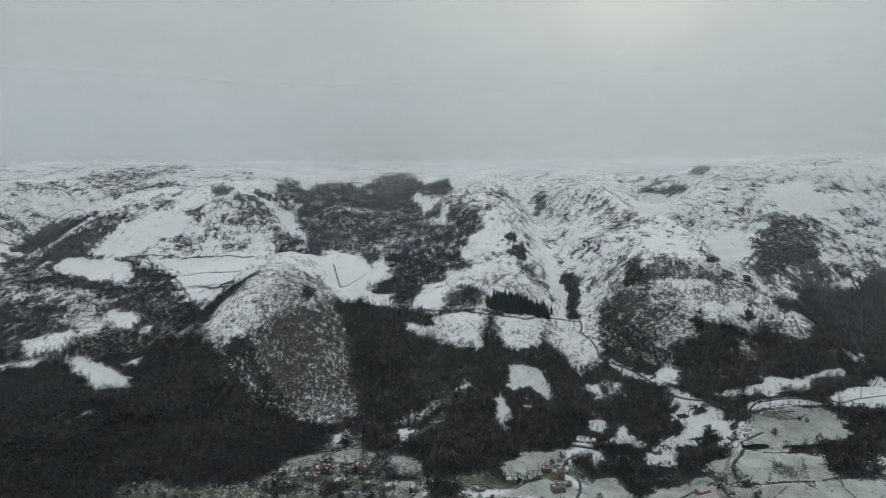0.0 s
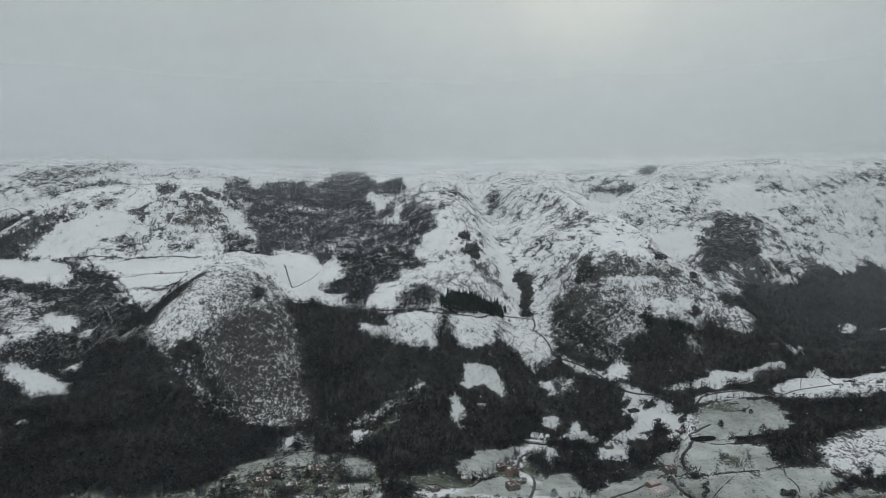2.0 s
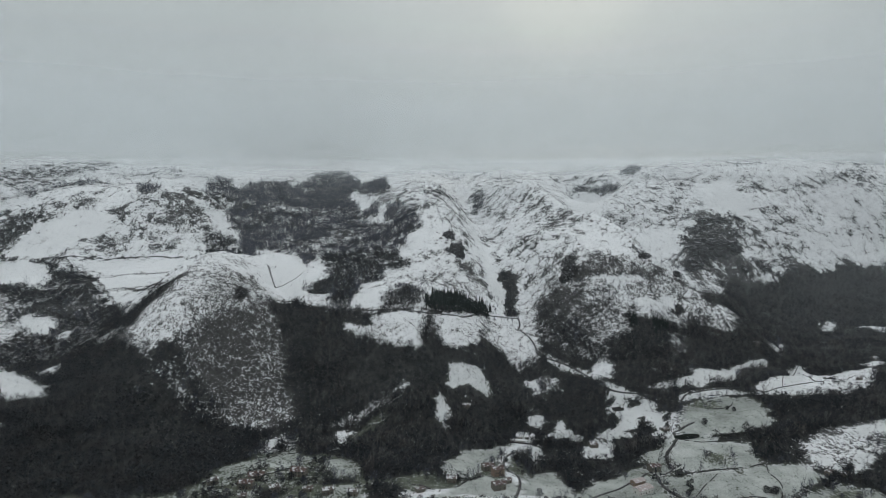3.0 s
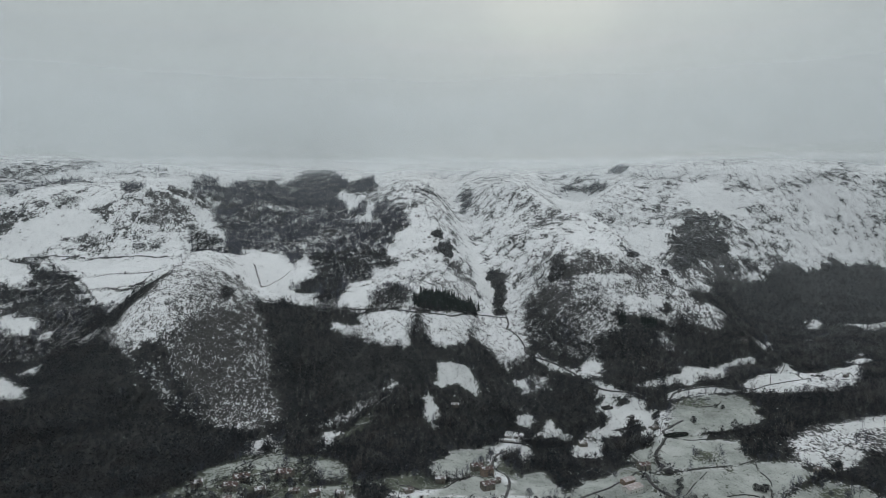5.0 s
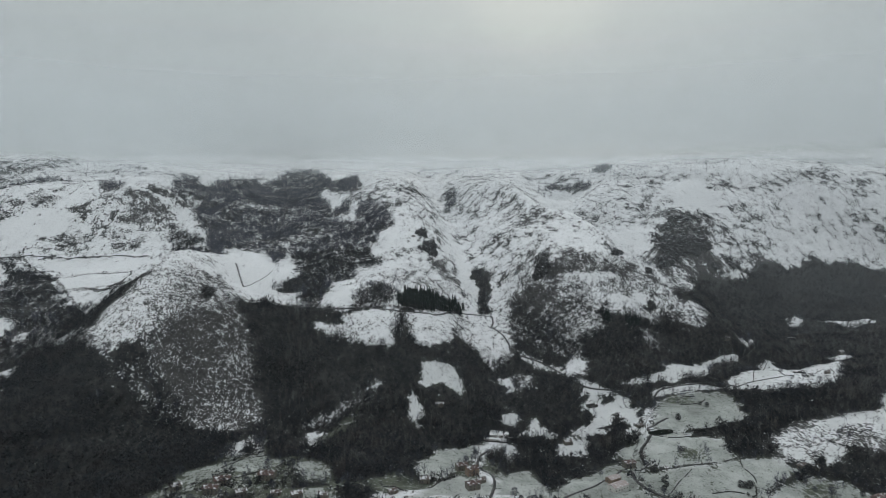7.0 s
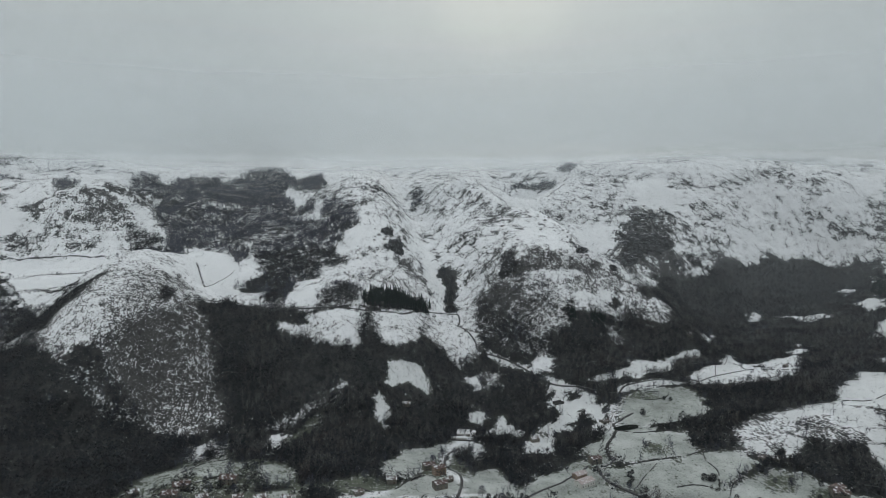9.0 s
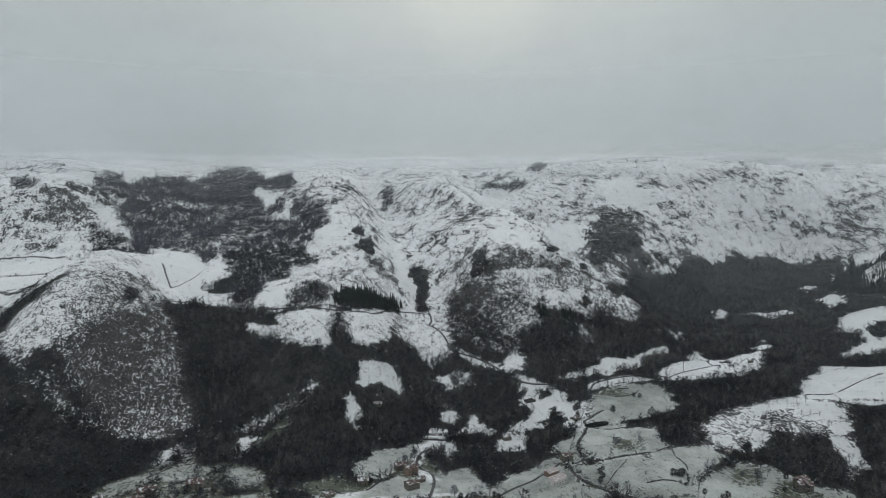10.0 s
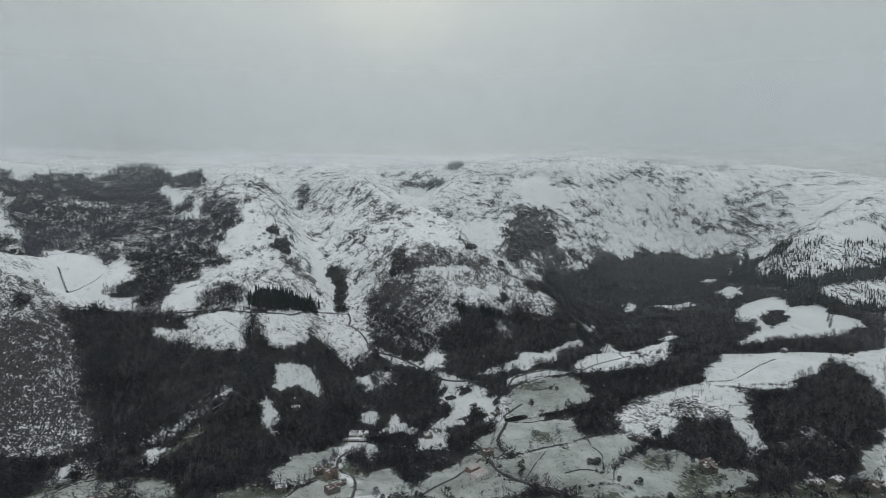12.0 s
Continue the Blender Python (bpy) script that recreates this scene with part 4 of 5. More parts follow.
def mist_bank(far, thin, thick, seed):
    """An upright see-through sheet across the valley that stands in for haze: thin low down, dense where it joins the
    cloud that hides the tops, open above.
    """
    a, z = np.radians(np.linspace(-75, 95, 141)), np.linspace(40, 1250, 90)
    ga, gz = np.meshgrid(a, z)
    u = ga * far
    r = far * (1 + 0.03 * np.sin(3 * ga + seed))
    gx, gy = r * np.sin(ga), r * np.cos(ga)
    i = np.arange(gx.size).reshape(gx.shape)
    faces = np.stack([i[:-1, :-1], i[:-1, 1:], i[1:, 1:], i[1:, :-1]], -1).reshape(-1, 4)
    me = raw_mesh("mist_bank", np.stack([gx, gy, gz], -1).reshape(-1, 3), faces, haze_cloud_material("mist_" + str(seed), 1.0, (0.80, 0.85, 0.875, 1), 0.5), True)
    base = BASE + 46 * (fbm(u, gz * 1.5, 420, 3, seed) - 0.5) * 2
    up = np.clip((gz - base + 70) / 130, 0, 1)
    top = np.clip((1150 - gz) / 420, 0, 1)
    veil = (thin + (thick - thin) * up * up * (3 - 2 * up)) * top * top
    at = me.attributes.new("veil", "FLOAT", "POINT")
    at.data.foreach_set("value", veil.astype(np.float32).ravel())
    tagged(new("mist_bank", me), "thin grey winter mist that thickens into cloud on the tops", "mist", kind="structure")


BASE = 522
# seven added sheets, one behind another, pale the land with distance like haze
for k, (far, thin, thick) in enumerate(((520, 0.014, 0.014), (900, 0.018, 0.018), (1250, 0.032, 0.032), (1600, 0.04, 0.055), (1950, 0.05, 0.26), (2300, 0.05, 0.46), (2640, 0.05, 0.58))):
    mist_bank(far, thin, thick, 300 + k)

# ---- woods, single shrubs and rocks ----
rng = np.random.default_rng(12)


def spike(foot, top, r, sides=3):
    """A tapered stem from foot to top: places and triangles."""
    foot, top = np.array(foot, float), np.array(top, float)
    way = (top - foot) / np.linalg.norm(top - foot)
    u = np.cross(way, (0.3, 0.5, 0.81))
    u /= np.linalg.norm(u)
    v = np.cross(way, u)
    a = np.arange(sides) * 2 * np.pi / sides
    ring = foot + r * (np.cos(a)[:, None] * u + np.sin(a)[:, None] * v)
    verts = np.vstack([ring, top])
    return verts, np.array([(k, (k + 1) % sides, sides) for k in range(sides)])


def joined(bits):
    verts, faces, n = [], [], 0
    for v, f in bits:
        verts.append(v)
        faces.append(f + n)
        n += len(v)
    return np.vstack(verts), np.vstack(faces)


def flake(c, size, r):
    """A ragged tuft of twigs: one triangle at c, turned at random, lying rather than standing."""
    d = r.normal(size=(3, 3)) * (1, 1, 0.75)
    d -= d.mean(0)
    d *= size / np.abs(d).max()
    return np.array(c) + d, np.array([(0, 1, 2)])


def crown_tufts(r, n, low, high, wide, size, squash=1.0):
    bits = []
    for k in range(n):
        t = (k + r.random()) / n
        z = low + (high - low) * t
        w = wide * math.sqrt(max(0.06, 1 - (2 * t - 0.85) ** 2 / 1.4)) * squash
        a, q = r.random() * 6.283, math.sqrt(r.random())
        bits.append(flake((w * q * math.cos(a), w * q * math.sin(a), z), size * (0.7 + 0.6 * r.random()), r))
    return bits


def twig_spray(r, n, low, high, wide, long):
    """Thin upright sprays of twigs that fan out from the stem."""
    bits = []
    for k in range(n):
        t = (k + r.random()) / n
        z = low + (high - low) * t
        w = wide * math.sqrt(max(0.08, 1 - (2 * t - 0.9) ** 2 / 1.3)) * math.sqrt(r.random())
        a = r.random() * 6.283
        foot = np.array((w * math.cos(a), w * math.sin(a), z))
        tip = foot + long * (0.6 + 0.8 * r.random()) * np.array((0.55 * math.cos(a), 0.55 * math.sin(a), 0.8))
        side = np.array((-math.sin(a), math.cos(a), 0.2)) * long * 0.165
        bits.append((np.array([foot - side, foot + side, tip]), np.array([(0, 1, 2)])))
    return bits


def oak_form(r):
    return joined([spike((0, 0, -0.1), (0.02, 0.02, 0.8), 0.03)] + crown_tufts(r, 16, 0.15, 0.85, 0.42, 0.13) + twig_spray(r, 25, 0.10, 0.88, 0.44, 0.21))


def beech_form(r):
    bits = [spike((0, 0, -0.1), (0.01, 0.02, 0.95), 0.022)]
    for k in range(5):
        a, z = r.random() * 6.283, 0.35 + 0.4 * r.random()
        bits.append(spike((0, 0, z), (0.24 * math.cos(a), 0.24 * math.sin(a), z + 0.22), 0.011))
    return joined(bits + twig_spray(r, 17, 0.3, 0.92, 0.26, 0.18))


def pine_form(r):
    bits = [spike((0, 0, -0.1), (0, 0, 1.0), 0.022)]
    for k in range(5):
        z, w, n = 0.14 + 0.17 * k, 0.20 - 0.034 * k, 6
        a = r.random() * 6 + np.arange(n) * 2 * np.pi / n
        rad = w * (0.75 + 0.5 * r.random(n))
        ring = np.stack([rad * np.cos(a), rad * np.sin(a), z + 0.05 * r.random(n)], 1)
        bits.append((np.vstack([ring, (0, 0, z + 0.26)]), np.array([(i, (i + 1) % n, n) for i in range(n)])))
    return joined(bits)


def shrub_form(r):
    return joined(crown_tufts(r, 14, 0.05, 0.85, 0.5, 0.17) + twig_spray(r, 8, 0.0, 0.6, 0.45, 0.28))


def tuft_form(r):
    """A low heath bush: a handful of ragged tufts."""
    return joined(crown_tufts(r, 8, 0.1, 0.8, 0.45, 0.24))


def boulder_form(r):
    a = np.arange(6) * np.pi / 3
    lower = np.stack([0.6 * np.cos(a), 0.45 * np.sin(a), np.full(6, -0.15)], 1) * (0.8 + 0.4 * r.random((6, 1)))
    upper = np.stack([0.35 * np.cos(a + 0.4), 0.28 * np.sin(a + 0.4), 0.3 + 0.3 * r.random(6)], 1)
    v = np.vstack([lower, upper, upper.mean(0) + (0, 0, 0.08)])
    f = [(i, (i + 1) % 6, 6 + i) for i in range(6)] + [((i + 1) % 6, 6 + (i + 1) % 6, 6 + i) for i in range(6)] + [(6 + i, 6 + (i + 1) % 6, 12) for i in range(6)]
    return v, np.array(f)


def planted(name, label, category, form, material, x, y, z, size, wide=1.0, forms=7, seed=1, kind="stuff", group=""):
    """One object of many plants or stones of a kind, each turned and sized on its own."""
    r = np.random.default_rng(seed)
    n = len(x)
    pick, turn = r.integers(0, forms, n), r.random(n) * 6.283
    verts, faces, count = [], [], 0
    for k in range(forms):
        v, f = form(r)
        m = np.nonzero(pick == k)[0]
        if not len(m):
            continue
        c, s = np.cos(turn[m])[:, None], np.sin(turn[m])[:, None]
        sx = size[m][:, None] * (0.85 + 0.3 * r.random((len(m), 1))) * wide
        px = (v[None, :, 0] * c - v[None, :, 1] * s) * sx + x[m][:, None]
        py = (v[None, :, 0] * s + v[None, :, 1] * c) * sx + y[m][:, None]
        pz = v[None, :, 2] * size[m][:, None] + z[m][:, None]
        verts.append(np.stack([px, py, pz], -1).reshape(-1, 3))
        faces.append((f[None] + (np.arange(len(m)) * len(v))[:, None, None]).reshape(-1, 3) + count)
        count += len(m) * len(v)
    me = raw_mesh(name, np.vstack(verts), np.vstack(faces), material)
    return tagged(new(name, me), label, category, group, kind)


def seeds(x0, x1, y0, y1, step):
    gx, gy = np.meshgrid(np.arange(x0, x1, step), np.arange(y0, y1, step))
    x, y = gx.ravel(), gy.ravel()
    x, y = x + (rng.random(x.size) - 0.5) * step * 1.1, y + (rng.random(x.size) - 0.5) * step * 1.1
    keep = (x > -0.78 * y - 120) & (x < 1.62 * y + 120)  # the part of the land that lies open to the flight
    return x[keep], y[keep]


def grow(step, box, density, share_of, shade, height):
    """Places for plants on a jittered grid: density by kinds of cover; tall plants keep back from open ground that lies beyond them."""
    x, y = seeds(*box, step)
    s = cover_at(x, y)
    d = sum(s[k] * w for k, w in density.items())
    if shade:
        for far in (0.3, 0.75):
            reach = 1 + far * shade / 9 * np.clip(0.021 * np.hypot(x, y), 9, 32) / np.hypot(x, y)
            b = cover_at(x * reach, y * reach)
            d = d * np.clip(1.1 - b["snow"] - b["thin"] - 0.5 * b["speck"], 0.16, 1)
    d = d * share_of(x, y)
    ok = rng.random(x.size) < d
    x, y = x[ok], y[ok]
    z = ground_height(x, y, {k: v[ok] for k, v in s.items()})
    lo, hi = height
    stand = np.clip(0.45 + 1.1 * fbm(x, y, 32, 2, 143), 0.6, 1.4)  # older and younger stands
    return x, y, z - 0.3, (lo + (hi - lo) * rng.random(x.size) ** 1.3) * stand


def even(x, y):
    return np.ones(x.shape)


def clumpy(size, seed, cut=0.5, hard=6.0):
    return lambda x, y: np.clip((fbm(x, y, size, 3, seed) - cut) * hard + 0.5, 0.015, 1)


def grow_all():
    x, y, z, h = grow(6.7, (-1250, 1250, 380, 1330), {"oak": 1.0, "village": 0.20, "grass": 0.08}, even, 9, (6.0, 12.5))
    planted("oak_wood", "dense dark winter woodland of leafless oaks on the lower slopes", "woodland", oak_form, MAT_OAK, x, y, z, h, 1.12, seed=2)
    x, y, z, h = grow(7.0, (-100, 1500, 380, 1330), {"oak": 0.95}, clumpy(48, 37, 0.47, 7), 6, (8.5, 14.5))
    planted("twiggy_wood", "bare grey-brown trees standing among the darker valley woods", "woodland", beech_form, MAT_ASH, x, y, z, h, 1.1, seed=16)
    x, y, z, h = grow(6.6, (-1500, 1400, 780, 1900), {"oak_sparse": 1.0, "scrub": 0.22, "rock": 0.5}, clumpy(44, 27, 0.31, 10), 3, (4.5, 10.5))
    planted("thickets", "dark thickets and hedgerow trees between small snowy fields", "trees", oak_form, MAT_OAK, x, y, z, h, 1.2, seed=12)
    x, y, z, h = grow(9.0, (-1700, 2600, 1330, 2300), {"oak": 1.0, "oak_sparse": 0.5}, even, 10, (8.0, 14.0))
    planted("far_oak_wood", "dark leafless woodland filling the head of the valley", "woodland", oak_form, MAT_OAK, x, y, z, h, 1.15, seed=3)
    x, y, z, h = grow(6.6, (-1700, 1900, 700, 3000), {"wood": 1.0, "oak_sparse": 0.06, "speck": 0.003}, clumpy(85, 33, 0.28, 6), 3, (11.0, 20.0))
    planted("beech_wood", "bare grey beech wood with snow between the trunks", "woodland", beech_form, MAT_BEECH, x, y, z, h, seed=4)
    x, y, z, h = grow(4.4, (0, 2600, 700, 1600), {"pine": 1.0}, even, 0, (10.0, 19.0))
    planted("pine_stand", "dark green conifer plantation above the mountain road", "woodland", pine_form, MAT_PINE, x, y, z, h, seed=5)
    x, y, z, h = grow(6.4, (900, 2600, 700, 1900), {"pines_sparse": 0.9}, clumpy(38, 41, 0.46, 9), 0, (4.5, 11.5))
    planted("pine_scatter", "scattered young pines on a snowy slope", "pines", pine_form, MAT_PINE, x, y, z, h, 0.9, seed=6)
    x, y, z, h = grow(7.0, (-1700, 2000, 800, 2300), {"speck": 0.16, "heath": 0.22, "bracken": 0.12, "scrub": 0.4, "drift": 0.03, "rock": 0.6, "wood": 0.2, "snow": 0.012}, clumpy(34, 29, 0.56, 12), 0, (2.2, 6.5))
    planted("slope_bushes", "round dark evergreen bushes and stunted oaks dotted over the snowy slopes", "bushes", shrub_form, MAT_BUSH, x, y, z, h, 1.15, seed=15)
    x, y, z, h = grow(5.0, (-1500, 1900, 850, 2200), {"speck": 0.12, "heath": 0.36, "bracken": 0.8, "scrub": 0.6, "rock": 0.6, "oak_sparse": 0.3, "wood": 0.15, "drift": 0.12}, clumpy(26, 61, 0.50, 7), 0, (0.9, 3.0))
    planted("heath_shrubs", "dark heather and gorse bushes breaking through the snow", "shrubs", tuft_form, MAT_SHRUB, x, y, z, h, 1.25, seed=7)
    x, y, z, h = grow(8.5, (-2400, 3000, 1900, 3000), {"speck": 0.10, "heath": 0.35, "scrub": 0.7, "rock": 0.6}, clumpy(60, 63, 0.54, 10), 0, (1.5, 5.0))
    planted("high_shrubs", "dark scrub scattered over the high snowy slopes", "shrubs", tuft_form, MAT_SHRUB, x, y, z, h, 1.2, seed=8)
    x, y, z, h = grow(5.0, (-800, 1000, 380, 1200), {"thin": 0.012, "heath": 0.13, "village": 0.22, "lean": 0.12, "snow": 0.12, "speck": 0.30, "grass": 0.05}, clumpy(24, 88, 0.58, 10), 0, (0.9, 3.8))
    planted("field_shrubs", "small dark bushes on the fields and under the trees", "shrubs", shrub_form, MAT_SHRUB, x, y, z, h, 1.1, seed=9)
    x, y = seeds(-800, 1300, 380, 1300, 5.5)
    s = cover_at(x, y)
    open_ground = s["snow"] + s["thin"] + s["speck"] + s["village"]
    ok = rng.random(x.size) < 0.95 * (4 * open_ground * (1 - open_ground)) ** 2 * (fbm(x, y, 40, 2, 15) > 0.45)
    x, y = x[ok], y[ok]
    planted("edge_trees", "small bare trees and saplings along the edges of the fields", "trees", beech_form, MAT_BEECH, x, y, ground_height(x, y) - 0.2, 4.0 + 7.5 * rng.random(x.size), seed=14)
    x, y, z, h = grow(8.0, (-1300, 1700, 1000, 2400), {"speck": 0.025, "heath": 0.15, "rock": 1.0}, clumpy(110, 71, 0.5, 5), 0, (1.5, 5.5))
    planted("boulders", "grey limestone boulders and ledges with snow on top", "rocks", boulder_form, MAT_ROCK, x, y, z, h, 1.5, seed=10)


grow_all()

# ---- roads, field walls and hedges ----


def along(points, step):
    """A smooth line through the points, with a point about every step metres, and its sideways direction."""
    p = np.array(points, float)
    q = np.vstack([2 * p[0] - p[1], p, 2 * p[-1] - p[-2]])
    out = []
    for k in range(1, len(q) - 2):
        n = max(2, int(np.linalg.norm(q[k + 1] - q[k]) / step))
        for t in np.arange(n) / n:
            a, b, c, d = q[k - 1], q[k], q[k + 1], q[k + 2]
            out.append(0.5 * (2 * b + (c - a) * t + (2 * a - 5 * b + 4 * c - d) * t * t + (3 * b - a - 3 * c + d) * t ** 3))
    line = np.array(out + [p[-1]])
    way = np.gradient(line, axis=0)
    way /= np.linalg.norm(way, axis=1, keepdims=True) + 1e-9
    return line, np.stack([-way[:, 1], way[:, 0]], 1)


def ribbon(line, side, offsets, lifts):
    """Places and quads of a strip across whose width the given offsets and lifts above the ground hold."""
    cols = []
    for off, lift in zip(offsets, lifts):
        xy = line + side * off
        cols.append(np.column_stack([xy, ground_height(xy[:, 0], xy[:, 1]) + lift]))
    v = np.stack(cols, 1)
    n, m = v.shape[:2]
    i = np.arange(n * m).reshape(n, m)
    return v.reshape(-1, 3), np.stack([i[:-1, :-1], i[1:, :-1], i[1:, 1:], i[:-1, 1:]], -1).reshape(-1, 4)


def road(width, *points):
    line, side = along(points, 4.0)
    w = width * 0.38
    v, f = ribbon(line, side, (-w, -w * 0.9, 0, w * 0.9, w), (-0.3, 0.42, 0.5, 0.42, -0.3))
    v[:, :2] += 0.6 * (np.random.default_rng(len(v)).random((len(v), 2)) - 0.5)
    me = raw_mesh("road", v, f, MAT_ASPHALT)
    tagged(new("road", me), "narrow dark wet country road between snowy verges", "road", kind="structure")


def stone_wall(width, *points):
    """A low dry stone wall: tumbled in places, with gaps where snow lies over it."""
    line, side = along(points, 1.6)
    r = np.random.default_rng(len(points) + abs(int(points[0][0])))
    line = line + 0.9 * (np.stack([fbm(line[:, 0], line[:, 1], 9, 2, 31), fbm(line[:, 0], line[:, 1], 9, 2, 33)], 1) - 0.5) * 2
    w = width * 0.36
    v, f = ribbon(line, side, (-w, -w * 0.8, 0, w * 0.8, w), (-0.4, 0.7, 0.95, 0.7, -0.4))
    v[:, 2] += 0.4 * (r.random(len(v)) - 0.5)
    v[:, :2] += 0.35 * (r.random((len(v), 2)) - 0.5)
    mid = v[f].mean(1)
    f = f[fbm(mid[:, 0], mid[:, 1], 7, 2, 35) < 0.60]
    if len(f):
        tagged(new("stone_wall", raw_mesh("stone_wall", v, f, MAT_DRYSTONE)), "low dark tumbled dry stone wall between snowy fields", "wall", "field walls")


def hedge(width, *points):
    line, side = along(points, 1.7)
    r = np.random.default_rng(int(points[0][1]))
    n = len(line) * 2
    k = r.integers(0, len(line), n)
    xy = line[k] + side[k] * ((r.random(n) - 0.5) * width)[:, None] + r.normal(size=(n, 2)) * 0.5
    planted("hedge", "dark leafless hedge along a field edge", "hedge", shrub_form, MAT_SHRUB, xy[:, 0], xy[:, 1], ground_height(xy[:, 0], xy[:, 1]) - 0.2, 1.4 + 2.4 * r.random(n) ** 2, 1.1, seed=n, kind="", group="field hedges")


hedge(6, (-488, 1252), (-446, 1253), (-367, 1111))
stone_wall(1.4, (412, 797), (433, 822), (471, 816), (454, 782), (421, 785))
stone_wall(1.2, (423, 788), (439, 808), (460, 797))
stone_wall(1.4, (700, 981), (727, 947), (654, 848), (604, 829), (645, 906))
stone_wall(1.6, (498, 804), (575, 820), (637, 827), (698, 829))
stone_wall(1.3, (550, 819), (611, 901), (698, 995))
stone_wall(1.2, (682, 876), (751, 932), (738, 881))
stone_wall(1.3, (-137, 668), (-121, 722), (-98, 746))
stone_wall(1.3, (-114, 643), (-89, 677), (-56, 734))
stone_wall(1.3, (-48, 624), (-25, 622), (-10, 601))
stone_wall(1.3, (21, 612), (37, 608), (52, 591))
stone_wall(1.3, (68, 605), (95, 641), (109, 657))
hedge(4, (-126, 616), (-106, 628), (-83, 628), (-54, 627), (-28, 622))
hedge(4, (-150, 618), (-133, 647), (-120, 676))
hedge(3, (-151, 578), (-122, 591), (-90, 595))
hedge(3, (-77, 584), (-71, 626), (-59, 692))
hedge(3, (62, 634), (85, 630), (106, 651))
hedge(4, (391, 702), (422, 700), (470, 712))
hedge(4, (-531, 1248), (-479, 1260), (-353, 1081))
road(4, (-187, 1165), (-154, 1193), (-130, 1165), (-83, 1099), (-23, 1060), (34, 1042), (76, 1045), (133, 1083), (197, 1177), (256, 1202), (261, 1178), (255, 1159), (266, 1127), (269, 1086), (269, 1059), (299, 1010), (319, 960), (339, 895), (373, 860), (402, 823), (429, 839), (500, 837), (519, 807))
road(5, (390, 753), (363, 740), (353, 730), (349, 714), (327, 691), (316, 666), (314, 650), (300, 645))
road(4.2, (111, 542), (128, 587), (143, 639), (145, 667), (140, 684), (139, 706), (147, 741), (159, 764), (170, 774))
road(4.5, (294, 648), (285, 603), (298, 551), (312, 514))
road(4, (285, 651), (256, 631), (215, 605), (193, 584))
road(4, (490, 507), (510, 491), (553, 476), (558, 465), (545, 449), (538, 432))
stone_wall(1.6, (298, 636), (340, 625), (375, 618), (399, 622))
stone_wall(1.4, (350, 711), (386, 693), (417, 680))
stone_wall(1.4, (266, 597), (277, 606), (288, 616))
stone_wall(1.4, (-76, 641), (-66, 691), (-82, 622), (-88, 583))
stone_wall(1.4, (-156, 600), (-172, 579), (-177, 561))
hedge(3, (440, 578), (452, 561), (464, 537), (475, 513))
hedge(3, (363, 769), (311, 676))
hedge(4, (342, 703), (318, 677), (312, 651))
hedge(3, (71, 1039), (88, 1016), (95, 994))
hedge(3, (546, 623), (516, 618), (488, 623))
hedge(3, (861, 851), (899, 827), (1013, 833))
hedge(4, (1207, 946), (1120, 886))
hedge(3, (315, 527), (355, 514), (367, 497))
hedge(6, (-712, 1526), (-589, 1359), (-498, 1222), (-419, 1078))
hedge(4, (-574, 1324), (-539, 1355), (-487, 1382), (-435, 1354))
hedge(4, (-519, 1248), (-479, 1261), (-403, 1178))
hedge(5, (-728, 1485), (-660, 1360), (-630, 1273))
hedge(3, (-236, 1363), (-217, 1291), (-201, 1234))
road(5, (-768, 1529), (-670, 1548), (-557, 1544), (-456, 1529))
road(3, (-1120, 1735), (-1133, 1849), (-1129, 1883), (-1080, 1917), (-903, 1712))
stone_wall(1.4, (-202, 1223), (-186, 1307), (-167, 1397))
stone_wall(1.4, (346, 616), (324, 597), (310, 584), (297, 571))
stone_wall(1.4, (403, 623), (391, 599), (387, 574), (367, 541))
stone_wall(1.4, (428, 564), (408, 560), (383, 544), (366, 525))
hedge(3, (379, 567), (373, 551), (363, 537), (359, 542))
stone_wall(1.3, (617, 667), (649, 657), (715, 682), (788, 714))
hedge(3, (1214, 958), (1148, 913))
hedge(4, (648, 628), (665, 618), (684, 606))
hedge(4, (368, 723), (392, 703), (419, 695), (456, 701))
stone_wall(1.3, (333, 557), (350, 554), (358, 546))
stone_wall(1.6, (308, 1217), (345, 1178), (387, 1145), (393, 1132))

# ---- crags ----


def crag(x, y, wide, deep, high, turn, seed):
    """A rock face: a broken, stepped block of limestone that stands out of the slope, with snow on its ledges."""
    bm = bmesh.new()
    bmesh.ops.create_icosphere(bm, subdivisions=4, radius=1.0)
    for v in bm.verts:
        p = v.co.copy()
        n = noise.fractal(p * 2.6 + Vector((seed, 0, 0)), 0.6, 2.1, 5)
        s = noise.noise(Vector((p.x * 2.5, p.y * 2.5, p.z * 7)) + Vector((0, seed, 0)))
        flat = 1 + 0.40 * n + 0.26 * s
        q = Vector((math.copysign(abs(p.x) ** 0.85, p.x), math.copysign(abs(p.y) ** 0.8, p.y), math.copysign(abs(p.z) ** 0.75, p.z)))
        v.co = Vector((q.x * wide / 2 * flat, q.y * deep / 2 * flat, q.z * high / 2 * (1 + 0.40 * n)))
    ob = part("crag", bm, MAT_ROCK_FACE)
    ob.matrix_world = pose(x, y, ground_z(x, y) - high * 0.06, 0, 0, turn)
    tagged(ob, "dark limestone crag with snow on its ledges", "crag", "crags")


